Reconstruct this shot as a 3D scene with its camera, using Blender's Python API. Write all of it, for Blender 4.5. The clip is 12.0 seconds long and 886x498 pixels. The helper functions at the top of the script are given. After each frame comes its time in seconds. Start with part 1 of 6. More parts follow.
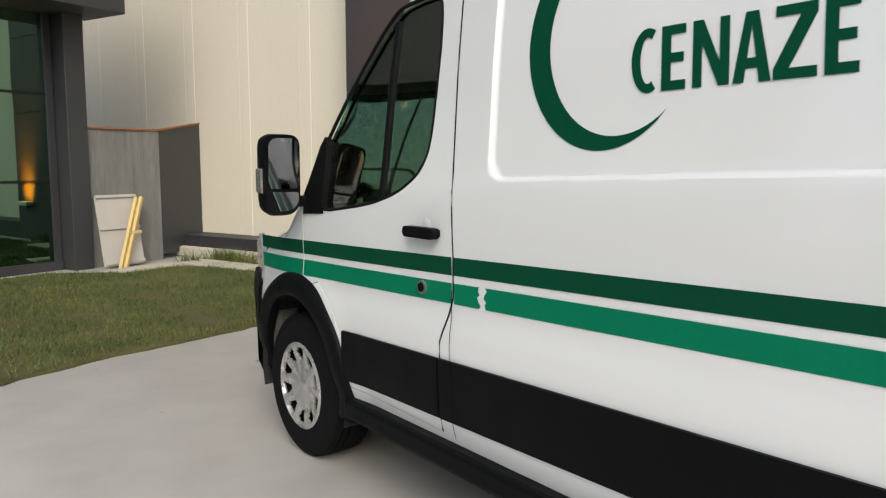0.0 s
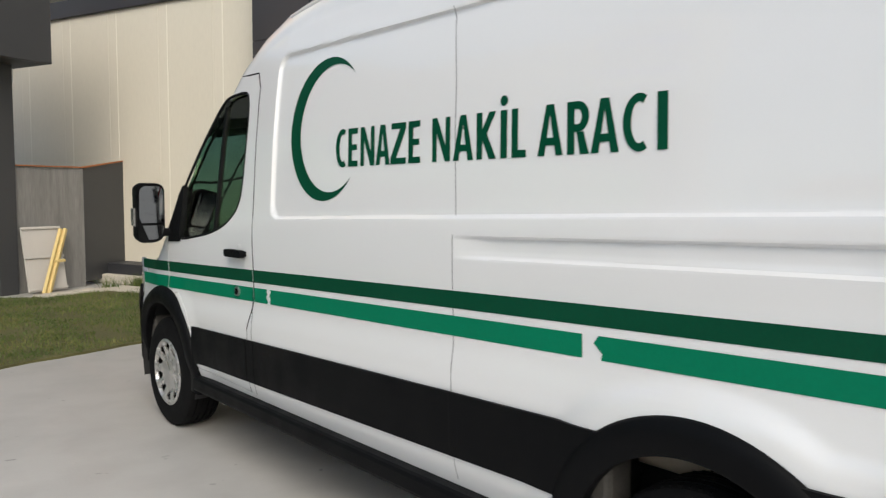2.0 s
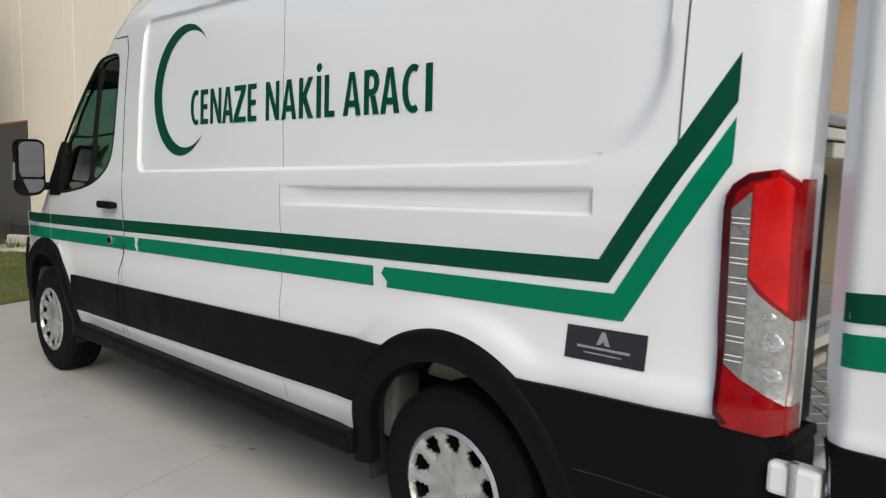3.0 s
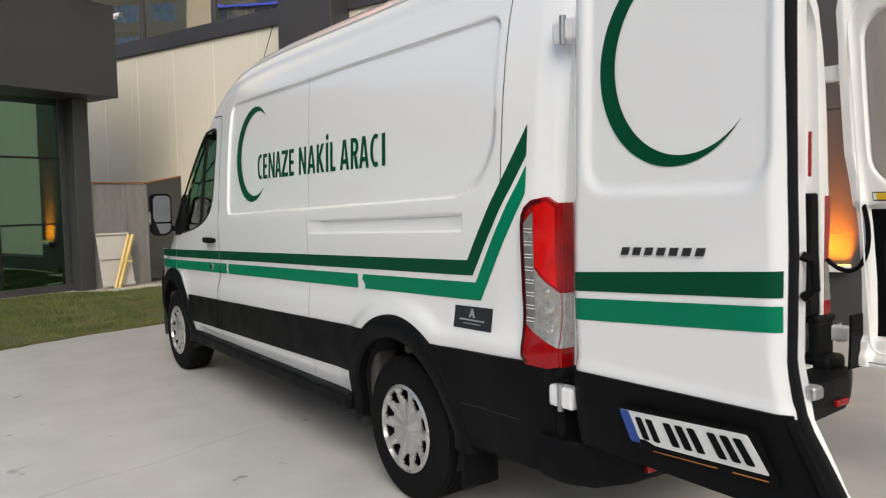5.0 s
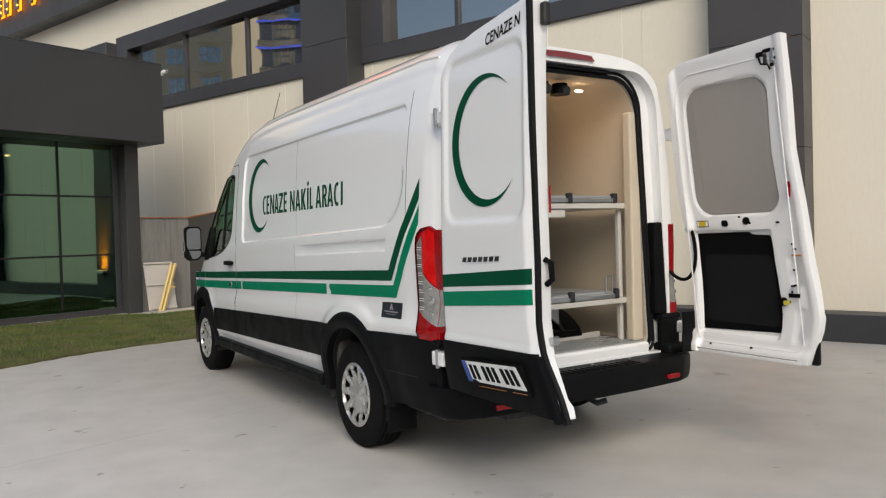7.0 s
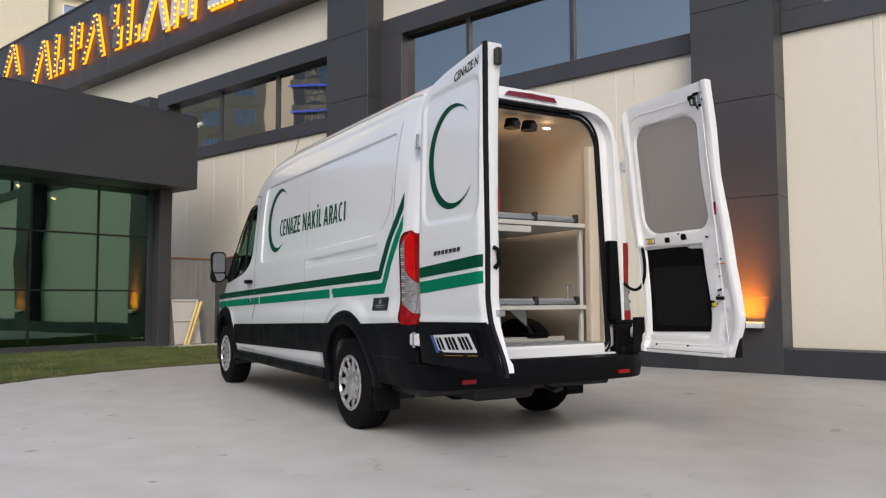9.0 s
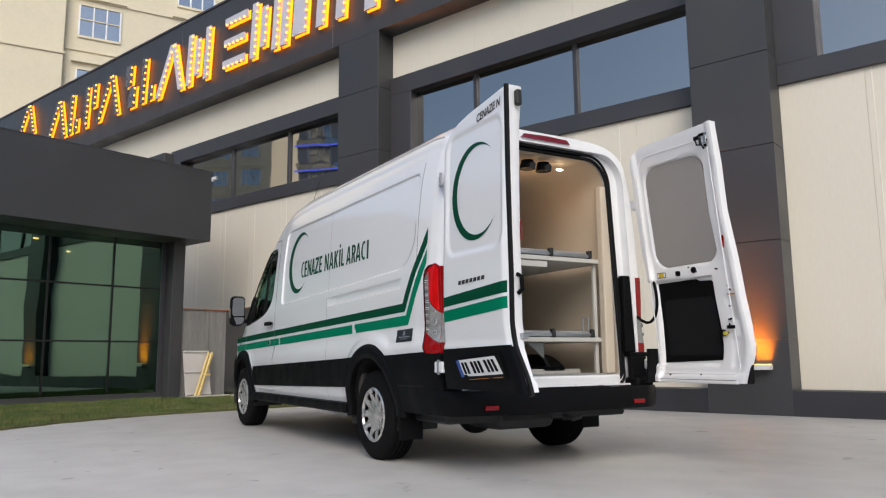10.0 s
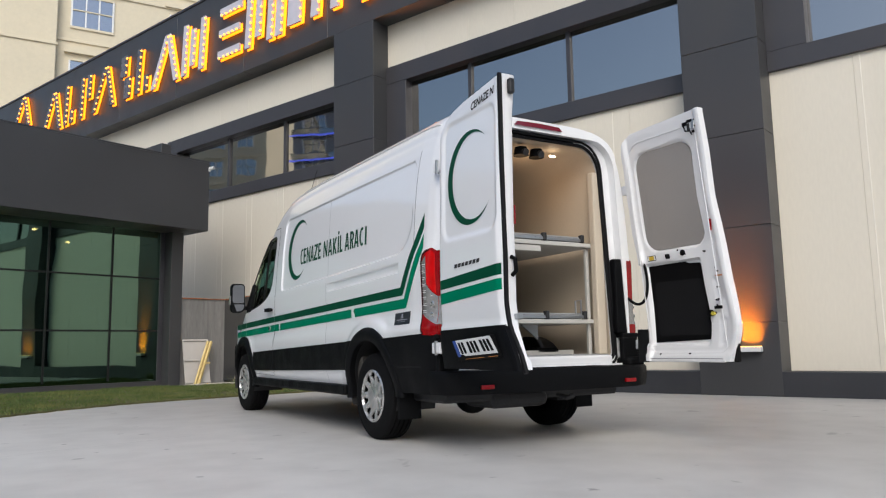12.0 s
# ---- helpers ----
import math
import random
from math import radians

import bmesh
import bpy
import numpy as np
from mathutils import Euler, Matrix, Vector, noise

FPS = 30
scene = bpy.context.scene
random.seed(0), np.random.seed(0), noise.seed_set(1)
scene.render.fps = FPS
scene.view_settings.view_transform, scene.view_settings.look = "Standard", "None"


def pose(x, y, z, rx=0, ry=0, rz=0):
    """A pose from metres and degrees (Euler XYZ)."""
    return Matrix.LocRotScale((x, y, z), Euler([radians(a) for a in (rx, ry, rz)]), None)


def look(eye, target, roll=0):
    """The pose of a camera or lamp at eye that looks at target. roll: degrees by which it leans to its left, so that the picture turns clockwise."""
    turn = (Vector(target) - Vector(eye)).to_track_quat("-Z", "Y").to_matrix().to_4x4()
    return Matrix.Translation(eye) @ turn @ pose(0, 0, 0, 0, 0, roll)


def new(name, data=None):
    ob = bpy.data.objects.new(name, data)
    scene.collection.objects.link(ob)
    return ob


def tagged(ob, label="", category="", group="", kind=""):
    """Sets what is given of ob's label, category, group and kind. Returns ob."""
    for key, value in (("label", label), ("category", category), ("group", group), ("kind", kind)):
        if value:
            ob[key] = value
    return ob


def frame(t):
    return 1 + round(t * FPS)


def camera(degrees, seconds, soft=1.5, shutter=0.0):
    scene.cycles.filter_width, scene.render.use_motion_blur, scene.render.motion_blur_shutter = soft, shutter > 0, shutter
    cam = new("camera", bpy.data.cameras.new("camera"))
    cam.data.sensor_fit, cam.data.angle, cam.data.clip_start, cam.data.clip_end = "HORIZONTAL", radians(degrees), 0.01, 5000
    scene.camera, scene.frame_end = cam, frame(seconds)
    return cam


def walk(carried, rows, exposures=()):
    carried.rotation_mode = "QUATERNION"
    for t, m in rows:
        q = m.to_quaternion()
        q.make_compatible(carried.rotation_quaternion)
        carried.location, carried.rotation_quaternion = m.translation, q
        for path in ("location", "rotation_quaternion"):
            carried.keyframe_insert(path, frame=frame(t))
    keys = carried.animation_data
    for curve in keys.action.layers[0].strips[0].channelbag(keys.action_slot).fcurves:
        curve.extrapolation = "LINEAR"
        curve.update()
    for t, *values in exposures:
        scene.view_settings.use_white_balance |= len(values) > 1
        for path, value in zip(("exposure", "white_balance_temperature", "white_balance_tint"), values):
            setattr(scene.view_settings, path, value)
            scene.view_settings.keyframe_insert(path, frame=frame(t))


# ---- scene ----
cam = camera(61.3, 12.0, 1.2, 0.2)
PATH = [
    (0, (-2.598, 0.482, 1.440), (-1.389, 2.058, 1.212), 0.1),
    (0.5, (-2.701, 0.106, 1.456), (-1.51, 1.697, 1.229), 0.3),
    (1, (-2.795, -0.262, 1.466), (-1.6, 1.328, 1.256), 0.3),
    (1.5, (-2.835, -0.633, 1.505), (-1.601, 0.931, 1.326), 0.0),
    (2, (-2.807, -1.013, 1.505), (-1.486, 0.481, 1.361), 0.3),
    (2.5, (-2.762, -1.325, 1.486), (-1.36, 0.091, 1.312), 0.5),
    (3, (-2.78, -1.655, 1.455), (-1.34, -0.285, 1.232), 1.2),
    (3.2, (-2.776, -1.78, 1.45), (-1.338, -0.409, 1.215), 1.4),
    (4.8, (-2.866, -2.883, 1.461), (-1.679, -1.28, 1.316), -1.2),
    (5, (-2.891, -3.033, 1.456), (-1.731, -1.409, 1.327), -1.2),
    (5.5, (-2.978, -3.418, 1.436), (-1.873, -1.755, 1.331), -1.6),
    (6, (-3.053, -3.828, 1.458), (-1.978, -2.143, 1.384), -1.7),
    (6.5, (-3.051, -4.2, 1.438), (-1.978, -2.513, 1.383), -1.8),
    (7, (-3.141, -4.562, 1.418), (-2.07, -2.873, 1.377), -1.6),
    (8.8, (-3.226, -5.359, 1.111), (-2.209, -3.638, 1.198), -0.0),
    (9, (-3.34, -5.444, 1.004), (-2.326, -3.725, 1.136), -0.2),
    (9.5, (-3.491, -5.501, 0.838), (-2.487, -3.787, 1.072), -0.4),
    (10, (-3.589, -5.577, 0.799), (-2.586, -3.87, 1.087), -0.5),
    (10.5, (-3.63, -5.615, 0.777), (-2.616, -3.915, 1.063), -0.6),
    (11, (-3.655, -5.669, 0.757), (-2.639, -3.967, 1.024), -0.8),
    (11.5, (-3.676, -5.702, 0.752), (-2.659, -3.999, 1.008), -1.0),
    (12, (-3.671, -5.71, 0.745), (-2.657, -4.005, 1.004), -1.0),
]
walk(cam, [(t, look(eye, target, roll)) for t, eye, target, roll in PATH], ((0, 0.39, 6750, 5), (3, 0.31, 6650, 5), (6, 0.26, 6800, 7), (7, 0.17, 6750, 7), (9, 0.18, 6450, 9), (12, 0.22, 6250, 8)))

# ---- light ----
world = bpy.data.worlds.new("sky")
scene.world = world
world.use_nodes = True
wn = world.node_tree.nodes
wl = world.node_tree.links
sky = wn.new("ShaderNodeTexSky")
sky.sky_type = "NISHITA"
sky.sun_disc = False
sky.sun_elevation = radians(39)
sky.sun_rotation = radians(211)
sky.air_density, sky.dust_density, sky.ozone_density = 1.0, 2.0, 1.0
wn["Background"].inputs[1].default_value = 0.132
wl.new(sky.outputs[0], wn["Background"].inputs[0])
sun = new("sun", bpy.data.lights.new("sun", "SUN"))
sun.data.energy, sun.data.angle, sun.data.color = 1.72, radians(40), (1.0, 0.94, 0.85)
sun.matrix_world = look((-14, -23.2, 22), (0, 0, 0))


# ---- materials ----
def nodes_of(name):
    m = bpy.data.materials.new(name)
    m.use_nodes = True
    return m, m.node_tree.nodes, m.node_tree.links, m.node_tree.nodes["Principled BSDF"]


def surface(name, colour, rough=0.6, metal=0.0, spread=0.08, scale=6.0, fine=90.0, bump=0.0, coat=0.0, rough_spread=0.1, per_piece=0.0, stretch=(1, 1, 1), specular=0.5):
    """Colour with a slow and a fine variation, uneven gloss and fine relief, sized in metres."""
    m, nd, lk, b = nodes_of(name)
    tc = nd.new("ShaderNodeTexCoord")
    mp = nd.new("ShaderNodeMapping")
    mp.inputs["Scale"].default_value = stretch
    lk.new(tc.outputs["Object"], mp.inputs[0])
    big, small = nd.new("ShaderNodeTexNoise"), nd.new("ShaderNodeTexNoise")
    for n_, s in ((big, scale), (small, fine)):
        n_.inputs["Scale"].default_value = s
        n_.inputs["Detail"].default_value = 4
        lk.new(mp.outputs[0], n_.inputs["Vector"])
    add = nd.new("ShaderNodeMath")
    add.operation = "MULTIPLY_ADD"
    add.inputs[1].default_value = 0.45
    lk.new(small.outputs[0], add.inputs[0])
    half = nd.new("ShaderNodeMath")
    half.operation = "MULTIPLY"
    half.inputs[1].default_value = 0.55
    lk.new(big.outputs[0], half.inputs[0])
    lk.new(half.outputs[0], add.inputs[2])
    source = add
    if per_piece:
        info = nd.new("ShaderNodeObjectInfo")
        piece = nd.new("ShaderNodeMath")
        piece.operation = "MULTIPLY_ADD"
        piece.inputs[1].default_value = per_piece
        lk.new(info.outputs["Random"], piece.inputs[0])
        lk.new(add.outputs[0], piece.inputs[2])
        source = piece
    ramp = nd.new("ShaderNodeMapRange")
    ramp.inputs["From Min"].default_value, ramp.inputs["From Max"].default_value = 0.3, 0.7 + per_piece
    ramp.inputs["To Min"].default_value, ramp.inputs["To Max"].default_value = 1 - spread, 1 + spread
    lk.new(source.outputs[0], ramp.inputs["Value"])
    mul = nd.new("ShaderNodeMix")
    mul.data_type, mul.blend_type = "RGBA", "MULTIPLY"
    mul.inputs[0].default_value = 1.0
    mul.inputs[6].default_value = (*colour, 1)
    lk.new(ramp.outputs[0], mul.inputs[7])
    lk.new(mul.outputs[2], b.inputs["Base Color"])
    rr = nd.new("ShaderNodeMapRange")
    rr.inputs["From Min"].default_value, rr.inputs["From Max"].default_value = 0.3, 0.7
    rr.inputs["To Min"].default_value, rr.inputs["To Max"].default_value = max(rough - rough_spread, 0.02), min(rough + rough_spread, 1)
    lk.new(big.outputs[0], rr.inputs["Value"])
    lk.new(rr.outputs[0], b.inputs["Roughness"])
    b.inputs["Metallic"].default_value = metal
    b.inputs["Specular IOR Level"].default_value = specular
    b.inputs["Coat Weight"].default_value = coat
    b.inputs["Coat Roughness"].default_value = 0.04
    if bump:
        bp = nd.new("ShaderNodeBump")
        bp.inputs["Strength"].default_value = bump
        bp.inputs["Distance"].default_value = 0.01
        lk.new(small.outputs[0], bp.inputs["Height"])
        lk.new(bp.outputs[0], b.inputs["Normal"])
    return m


def glowing(name, colour, strength):
    m, nd, lk, b = nodes_of(name)
    b.inputs["Base Color"].default_value = (*colour, 1)
    b.inputs["Emission Color"].default_value = (*colour, 1)
    b.inputs["Emission Strength"].default_value = strength
    return m


def clear(name, tint, gloss=0.15, see=0.8, rough=0.02):
    """Thin glass: tinted see-through with a mirror share."""
    m, nd, lk, b = nodes_of(name)
    nd.remove(b)
    tr, gl, mx = nd.new("ShaderNodeBsdfTransparent"), nd.new("ShaderNodeBsdfGlossy"), nd.new("ShaderNodeMixShader")
    tr.inputs[0].default_value = (*[c * see for c in tint], 1)
    gl.inputs["Roughness"].default_value = rough
    gl.inputs["Color"].default_value = (*[0.25 + 0.75 * c ** 2 for c in tint], 1)
    lw = nd.new("ShaderNodeFresnel")
    lw.inputs[0].default_value = 1.5
    ad = nd.new("ShaderNodeMath")
    ad.operation = "ADD"
    ad.use_clamp = True
    ad.inputs[1].default_value = gloss
    lk.new(lw.outputs[0], ad.inputs[0])
    lk.new(ad.outputs[0], mx.inputs[0])
    lk.new(tr.outputs[0], mx.inputs[1])
    lk.new(gl.outputs[0], mx.inputs[2])
    lk.new(mx.outputs[0], nd["Material Output"].inputs[0])
    return m


def coated_glass(name, tint, share, rough=0.015, wave=0.0):
    """Solar-control glazing: a tinted mirror over a dark room."""
    m, nd, lk, b = nodes_of(name)
    nd.remove(b)
    tr, gl, mx = nd.new("ShaderNodeBsdfTransparent"), nd.new("ShaderNodeBsdfGlossy"), nd.new("ShaderNodeMixShader")
    tr.inputs[0].default_value = (0.45, 0.52, 0.47, 1)
    gl.inputs["Roughness"].default_value = rough
    gl.inputs["Color"].default_value = (*tint, 1)
    mx.inputs[0].default_value = share
    if wave:
        tc, nz, bp = nd.new("ShaderNodeTexCoord"), nd.new("ShaderNodeTexNoise"), nd.new("ShaderNodeBump")
        nz.inputs["Scale"].default_value = 0.6
        bp.inputs["Strength"].default_value = wave
        bp.inputs["Distance"].default_value = 0.05
        lk.new(tc.outputs["Object"], nz.inputs["Vector"])
        lk.new(nz.outputs[0], bp.inputs["Height"])
        lk.new(bp.outputs[0], gl.inputs["Normal"])
    lk.new(tr.outputs[0], mx.inputs[1])
    lk.new(gl.outputs[0], mx.inputs[2])
    lk.new(mx.outputs[0], nd["Material Output"].inputs[0])
    return m


M_PAINT = surface("white_paint", (0.80, 0.80, 0.81), 0.3, spread=0.012, scale=1.2, fine=300, coat=1.0, rough_spread=0.0)
M_PAINT.node_tree.nodes["Principled BSDF"].inputs["Coat IOR"].default_value = 1.65
M_DGREEN = surface("dark_green_film", (0.001, 0.060, 0.029), 0.4, spread=0.1, scale=3, specular=0.14)
M_GREEN = surface("green_film", (0.0, 0.18, 0.092), 0.4, spread=0.08, scale=3, specular=0.14)
M_BLACK = surface("grained_black_plastic", (0.0048, 0.005, 0.0058), 0.5, specular=0.08, spread=0.18, scale=5, fine=500, bump=0.12)
M_RUBBER = surface("rubber", (0.0075, 0.0075, 0.008), 0.8, specular=0.08, spread=0.25, scale=12, fine=200, bump=0.2)
M_SEAL = surface("rubber_seal", (0.005, 0.005, 0.006), 0.6, specular=0.15)
M_SILVER = surface("silver_cap_paint", (0.52, 0.51, 0.50), 0.30, metal=0.65, spread=0.04, scale=8)
M_STEEL = surface("steel", (0.42, 0.43, 0.44), 0.35, metal=0.9, spread=0.1, scale=14)
M_DARKMETAL = surface("dark_metal", (0.03, 0.03, 0.032), 0.6, metal=0.4, spread=0.3, scale=9)
M_RED = surface("red_lens", (0.24, 0.002, 0.004), 0.12, spread=0.3, scale=14, coat=0.15, specular=0.35)
M_REDDARK = surface("dark_red_edge", (0.05, 0.001, 0.003), 0.15, spread=0.2, scale=14, coat=0.15, specular=0.35)
M_REDBRIGHT = surface("bright_red_reflector", (0.52, 0.003, 0.004), 0.12, spread=0.2, scale=9, fine=40, coat=0.15, specular=0.35)
M_LENSGREY = surface("grey_lens", (0.19, 0.185, 0.183), 0.2, metal=0.2, spread=0.25, scale=14, coat=0.2)
M_DULLMETAL = surface("dull_grey_metal", (0.07, 0.065, 0.06), 0.7, spread=0.3, scale=12)
# the strong fine spread paints white glints into the lens colour
M_LENS = surface("clear_lens", (0.38, 0.372, 0.36), 0.10, metal=0.5, spread=0.35, scale=45, fine=160, coat=0.6, bump=0.2)
M_MIRROR = surface("mirror_glass", (0.20, 0.205, 0.21), 0.03, metal=1.0, spread=0.01, rough_spread=0.01)
M_CABGLASS = clear("cab_glass", (0.93, 0.975, 0.88), 0.27, 1.0)
M_LINING = surface("beige_lining", (0.55, 0.47, 0.365), 0.5, spread=0.06, scale=3)
M_JOINT = surface("pale_joint_strip", (0.80, 0.75, 0.65), 0.45, spread=0.06, scale=2)
M_CREAM = surface("cream_wall_panel", (0.69, 0.635, 0.535), 0.5, spread=0.05, scale=0.8, fine=30, bump=0.05, per_piece=0.08, stretch=(1, 1, 0.25))
M_CLAD = surface("dark_composite_panel", (0.042, 0.0425, 0.0455), 0.45, spread=0.10, scale=0.9, fine=60)
M_FRAME = surface("anthracite_frame", (0.045, 0.043, 0.048), 0.4, spread=0.1, scale=2)
M_ENTGLASS = coated_glass("green_mirror_glass", (0.155, 0.255, 0.195), 0.82, 0.015, 0.10)
M_WINGLASS = coated_glass("grey_mirror_glass", (0.54, 0.52, 0.50), 0.72, 0.02, 0.07)
# near-black colour carries the shade of the unlit rooms behind the glass
M_ROOMSHADE = surface("unlit_room_shade", (0.03, 0.035, 0.03), 0.8)
M_BOARD = surface("grey_board", (0.30, 0.28, 0.265), 0.6, spread=0.06, scale=4, fine=120)
M_PLATEWHITE = surface("white_plate", (0.75, 0.75, 0.74), 0.35)
M_BLUE = surface("blue_film", (0.01, 0.06, 0.32), 0.4)
M_CHAR = surface("black_print", (0.004, 0.004, 0.0045), 0.55, specular=0.07)
M_GREYPRINT = surface("grey_print", (0.27, 0.27, 0.30), 0.5)
M_SEAMGREY = surface("seam_grey", (0.26, 0.26, 0.27), 0.6)
M_ORANGEPRINT = surface("orange_print", (0.45, 0.17, 0.03), 0.5)


# ---- mesh helpers ----
def finish(name, bm, material=None, parent=None, label="", smooth=False, angle=35):
    me = bpy.data.meshes.new(name)
    bmesh.ops.recalc_face_normals(bm, faces=bm.faces[:])
    if smooth:
        for f in bm.faces:
            f.smooth = True
        lim = radians(angle)
        for e in bm.edges:
            if len(e.link_faces) == 2 and e.calc_face_angle(0) > lim:
                e.smooth = False
    bm.to_mesh(me)
    bm.free()
    if material:
        me.materials.append(material)
    ob = new(name, me)
    if parent:
        ob.parent = parent
    if label:
        ob["label"] = label
    return ob


def part(name, bm, material, parent, label="", smooth=False, angle=35):
    return finish(name, bm, material, parent, label, smooth, angle)


def add_box(bm, lo, hi, bevel=0.0, m=None, segments=1):
    lo, hi = Vector(lo), Vector(hi)
    made = bmesh.ops.create_cube(bm, size=1.0)["verts"]
    for v in made:
        v.co = Vector([(lo[i] + hi[i]) / 2 + v.co[i] * (hi[i] - lo[i]) for i in range(3)])
    if bevel:
        edges = list({e for v in made for e in v.link_edges})
        res = bmesh.ops.bevel(bm, geom=edges, offset=bevel, segments=segments, affect="EDGES", profile=0.5)
        made = list({v for f in res["faces"] for v in f.verts} | {v for v in made if v.is_valid})
    if m is not None:
        for v in made:
            v.co = m @ v.co
    return made


def box(lo, hi, bevel=0.0, m=None, segments=1):
    bm = bmesh.new()
    add_box(bm, lo, hi, bevel, m, segments)
    return bm


def add_cyl(bm, a, b, r, r2=None, seg=24, caps=True):
    a, b = Vector(a), Vector(b)
    d = b - a
    m = Matrix.Translation((a + b) / 2) @ d.to_track_quat("Z", "Y").to_matrix().to_4x4()
    bmesh.ops.create_cone(bm, cap_ends=caps, segments=seg, radius1=r, radius2=r if r2 is None else r2, depth=d.length, matrix=m)


def cyl(a, b, r, r2=None, seg=24):
    bm = bmesh.new()
    add_cyl(bm, a, b, r, r2, seg)
    return bm


def prism(bm, pts, f0, f1):
    """A closed prism: outline pts of (p, q) pairs; f0 and f1 put each pair into space for the two ends."""
    a = [bm.verts.new(f0(*p)) for p in pts]
    b = [bm.verts.new(f1(*p)) for p in pts]
    n_ = len(pts)
    bm.faces.new(a)
    bm.faces.new(b[::-1])
    for i in range(n_):
        bm.faces.new((a[i], b[i], b[(i + 1) % n_], a[(i + 1) % n_]))


def rounded(p0, q0, p1, q1, r, k=6):
    """Outline of a rectangle with round corners; r is one radius or four, from the low-low corner round."""
    rs = r if isinstance(r, (tuple, list)) else (r,) * 4
    out = []
    for (cx, cy, a0), rad in zip(((p0, q0, 180), (p1, q0, 270), (p1, q1, 0), (p0, q1, 90)), rs):
        sx = 1 if cx == p0 else -1
        sy = 1 if cy == q0 else -1
        for i in range(k + 1):
            a = radians(a0 + 90 * i / k)
            out.append((cx + sx * rad + rad * math.cos(a), cy + sy * rad + rad * math.sin(a)))
    return out


def tube(name, pts, r, material, parent=None, label="", seg=8):
    bm = bmesh.new()
    rings = []
    pts = [Vector(p) for p in pts]
    for i, p in enumerate(pts):
        d = (pts[min(i + 1, len(pts) - 1)] - pts[max(i - 1, 0)]).normalized()
        s = d.orthogonal().normalized() if i == 0 else (rings_s - d * rings_s.dot(d)).normalized()
        rings_s = s
        t_ = d.cross(s)
        rings.append([bm.verts.new(p + r * (math.cos(2 * math.pi * k / seg) * s + math.sin(2 * math.pi * k / seg) * t_)) for k in range(seg)])
    for a, b in zip(rings, rings[1:]):
        for k in range(seg):
            bm.faces.new((a[k], a[(k + 1) % seg], b[(k + 1) % seg], b[k]))
    bm.faces.new(rings[0][::-1])
    bm.faces.new(rings[-1])
    return finish(name, bm, material, parent, label, True)


def thing(name, label, category, group="", kind="", at=(0, 0, 0)):
    ob = new(name)
    ob.location = at
    return tagged(ob, label, category, group, kind)


def cut(ob, cutters, op="DIFFERENCE", keep=False):
    """Carries out the cuts at once and leaves a plain mesh."""
    for c in cutters:
        md = ob.modifiers.new("cut", "BOOLEAN")
        md.operation, md.object, md.solver = op, c, "EXACT"
    dg = bpy.context.evaluated_depsgraph_get()
    me = bpy.data.meshes.new_from_object(ob.evaluated_get(dg))
    ob.modifiers.clear()
    ob.data = me
    if not keep:
        for c in cutters:
            bpy.data.objects.remove(c)
    return ob


def shade(ob, angle=35):
    bm = bmesh.new()
    bm.from_mesh(ob.data)
    for f in bm.faces:
        f.smooth = True
    lim = radians(angle)
    for e in bm.edges:
        e.smooth = not (len(e.link_faces) == 2 and e.calc_face_angle(0) > lim)
    bm.to_mesh(ob.data)
    bm.free()
    return ob


# ---- the setting: apron, lawn, hall, entrance ----
HALL = pose(0, 0, 0, 0, 0, 20)  # x into the hall, y along its front


def hall_box(name, lo, hi, material, label="", parent=None, bevel=0.0, kind="structure", category=""):
    ob = finish(name, box(lo, hi, bevel), material, parent, label)
    if parent is None:
        ob.matrix_world = HALL
        tagged(ob, label, category, "", kind)
    return ob


# concrete apron to the horizon
m, nd, lk, b = nodes_of("apron_concrete")
tc = nd.new("ShaderNodeTexCoord")
n1, n2, n3 = [nd.new("ShaderNodeTexNoise") for _ in range(3)]
for n_, s, d in ((n1, 0.35, 5), (n2, 2.4, 6), (n3, 60, 3)):
    n_.inputs["Scale"].default_value, n_.inputs["Detail"].default_value = s, d
    lk.new(tc.outputs["Object"], n_.inputs["Vector"])
r1 = nd.new("ShaderNodeValToRGB")
r1.color_ramp.elements[0].position, r1.color_ramp.elements[1].position = 0.3, 0.7
r1.color_ramp.elements[0].color, r1.color_ramp.elements[1].color = (0.492, 0.473, 0.45, 1), (0.602, 0.583, 0.557, 1)
lk.new(n1.outputs[0], r1.inputs[0])
r2 = nd.new("ShaderNodeMapRange")
r2.inputs["From Min"].default_value, r2.inputs["From Max"].default_value = 0.3, 0.62
r2.inputs["To Min"].default_value, r2.inputs["To Max"].default_value = 0.905, 1.045
lk.new(n2.outputs[0], r2.inputs["Value"])
mx = nd.new("ShaderNodeMix")
mx.data_type, mx.blend_type = "RGBA", "MULTIPLY"
mx.inputs[0].default_value = 1
lk.new(r1.outputs[0], mx.inputs[6])
lk.new(r2.outputs[0], mx.inputs[7])
n4 = nd.new("ShaderNodeTexNoise")
n4.inputs["Scale"].default_value, n4.inputs["Detail"].default_value, n4.inputs["Distortion"].default_value = 1.9, 3, 0.6
lk.new(tc.outputs["Object"], n4.inputs["Vector"])
st = nd.new("ShaderNodeMapRange")
st.inputs["From Min"].default_value, st.inputs["From Max"].default_value = 0.695, 0.735
st.inputs["To Min"].default_value, st.inputs["To Max"].default_value = 1.0, 0.62
lk.new(n4.outputs[0], st.inputs["Value"])
vo = nd.new("ShaderNodeTexVoronoi")
vo.feature = "DISTANCE_TO_EDGE"
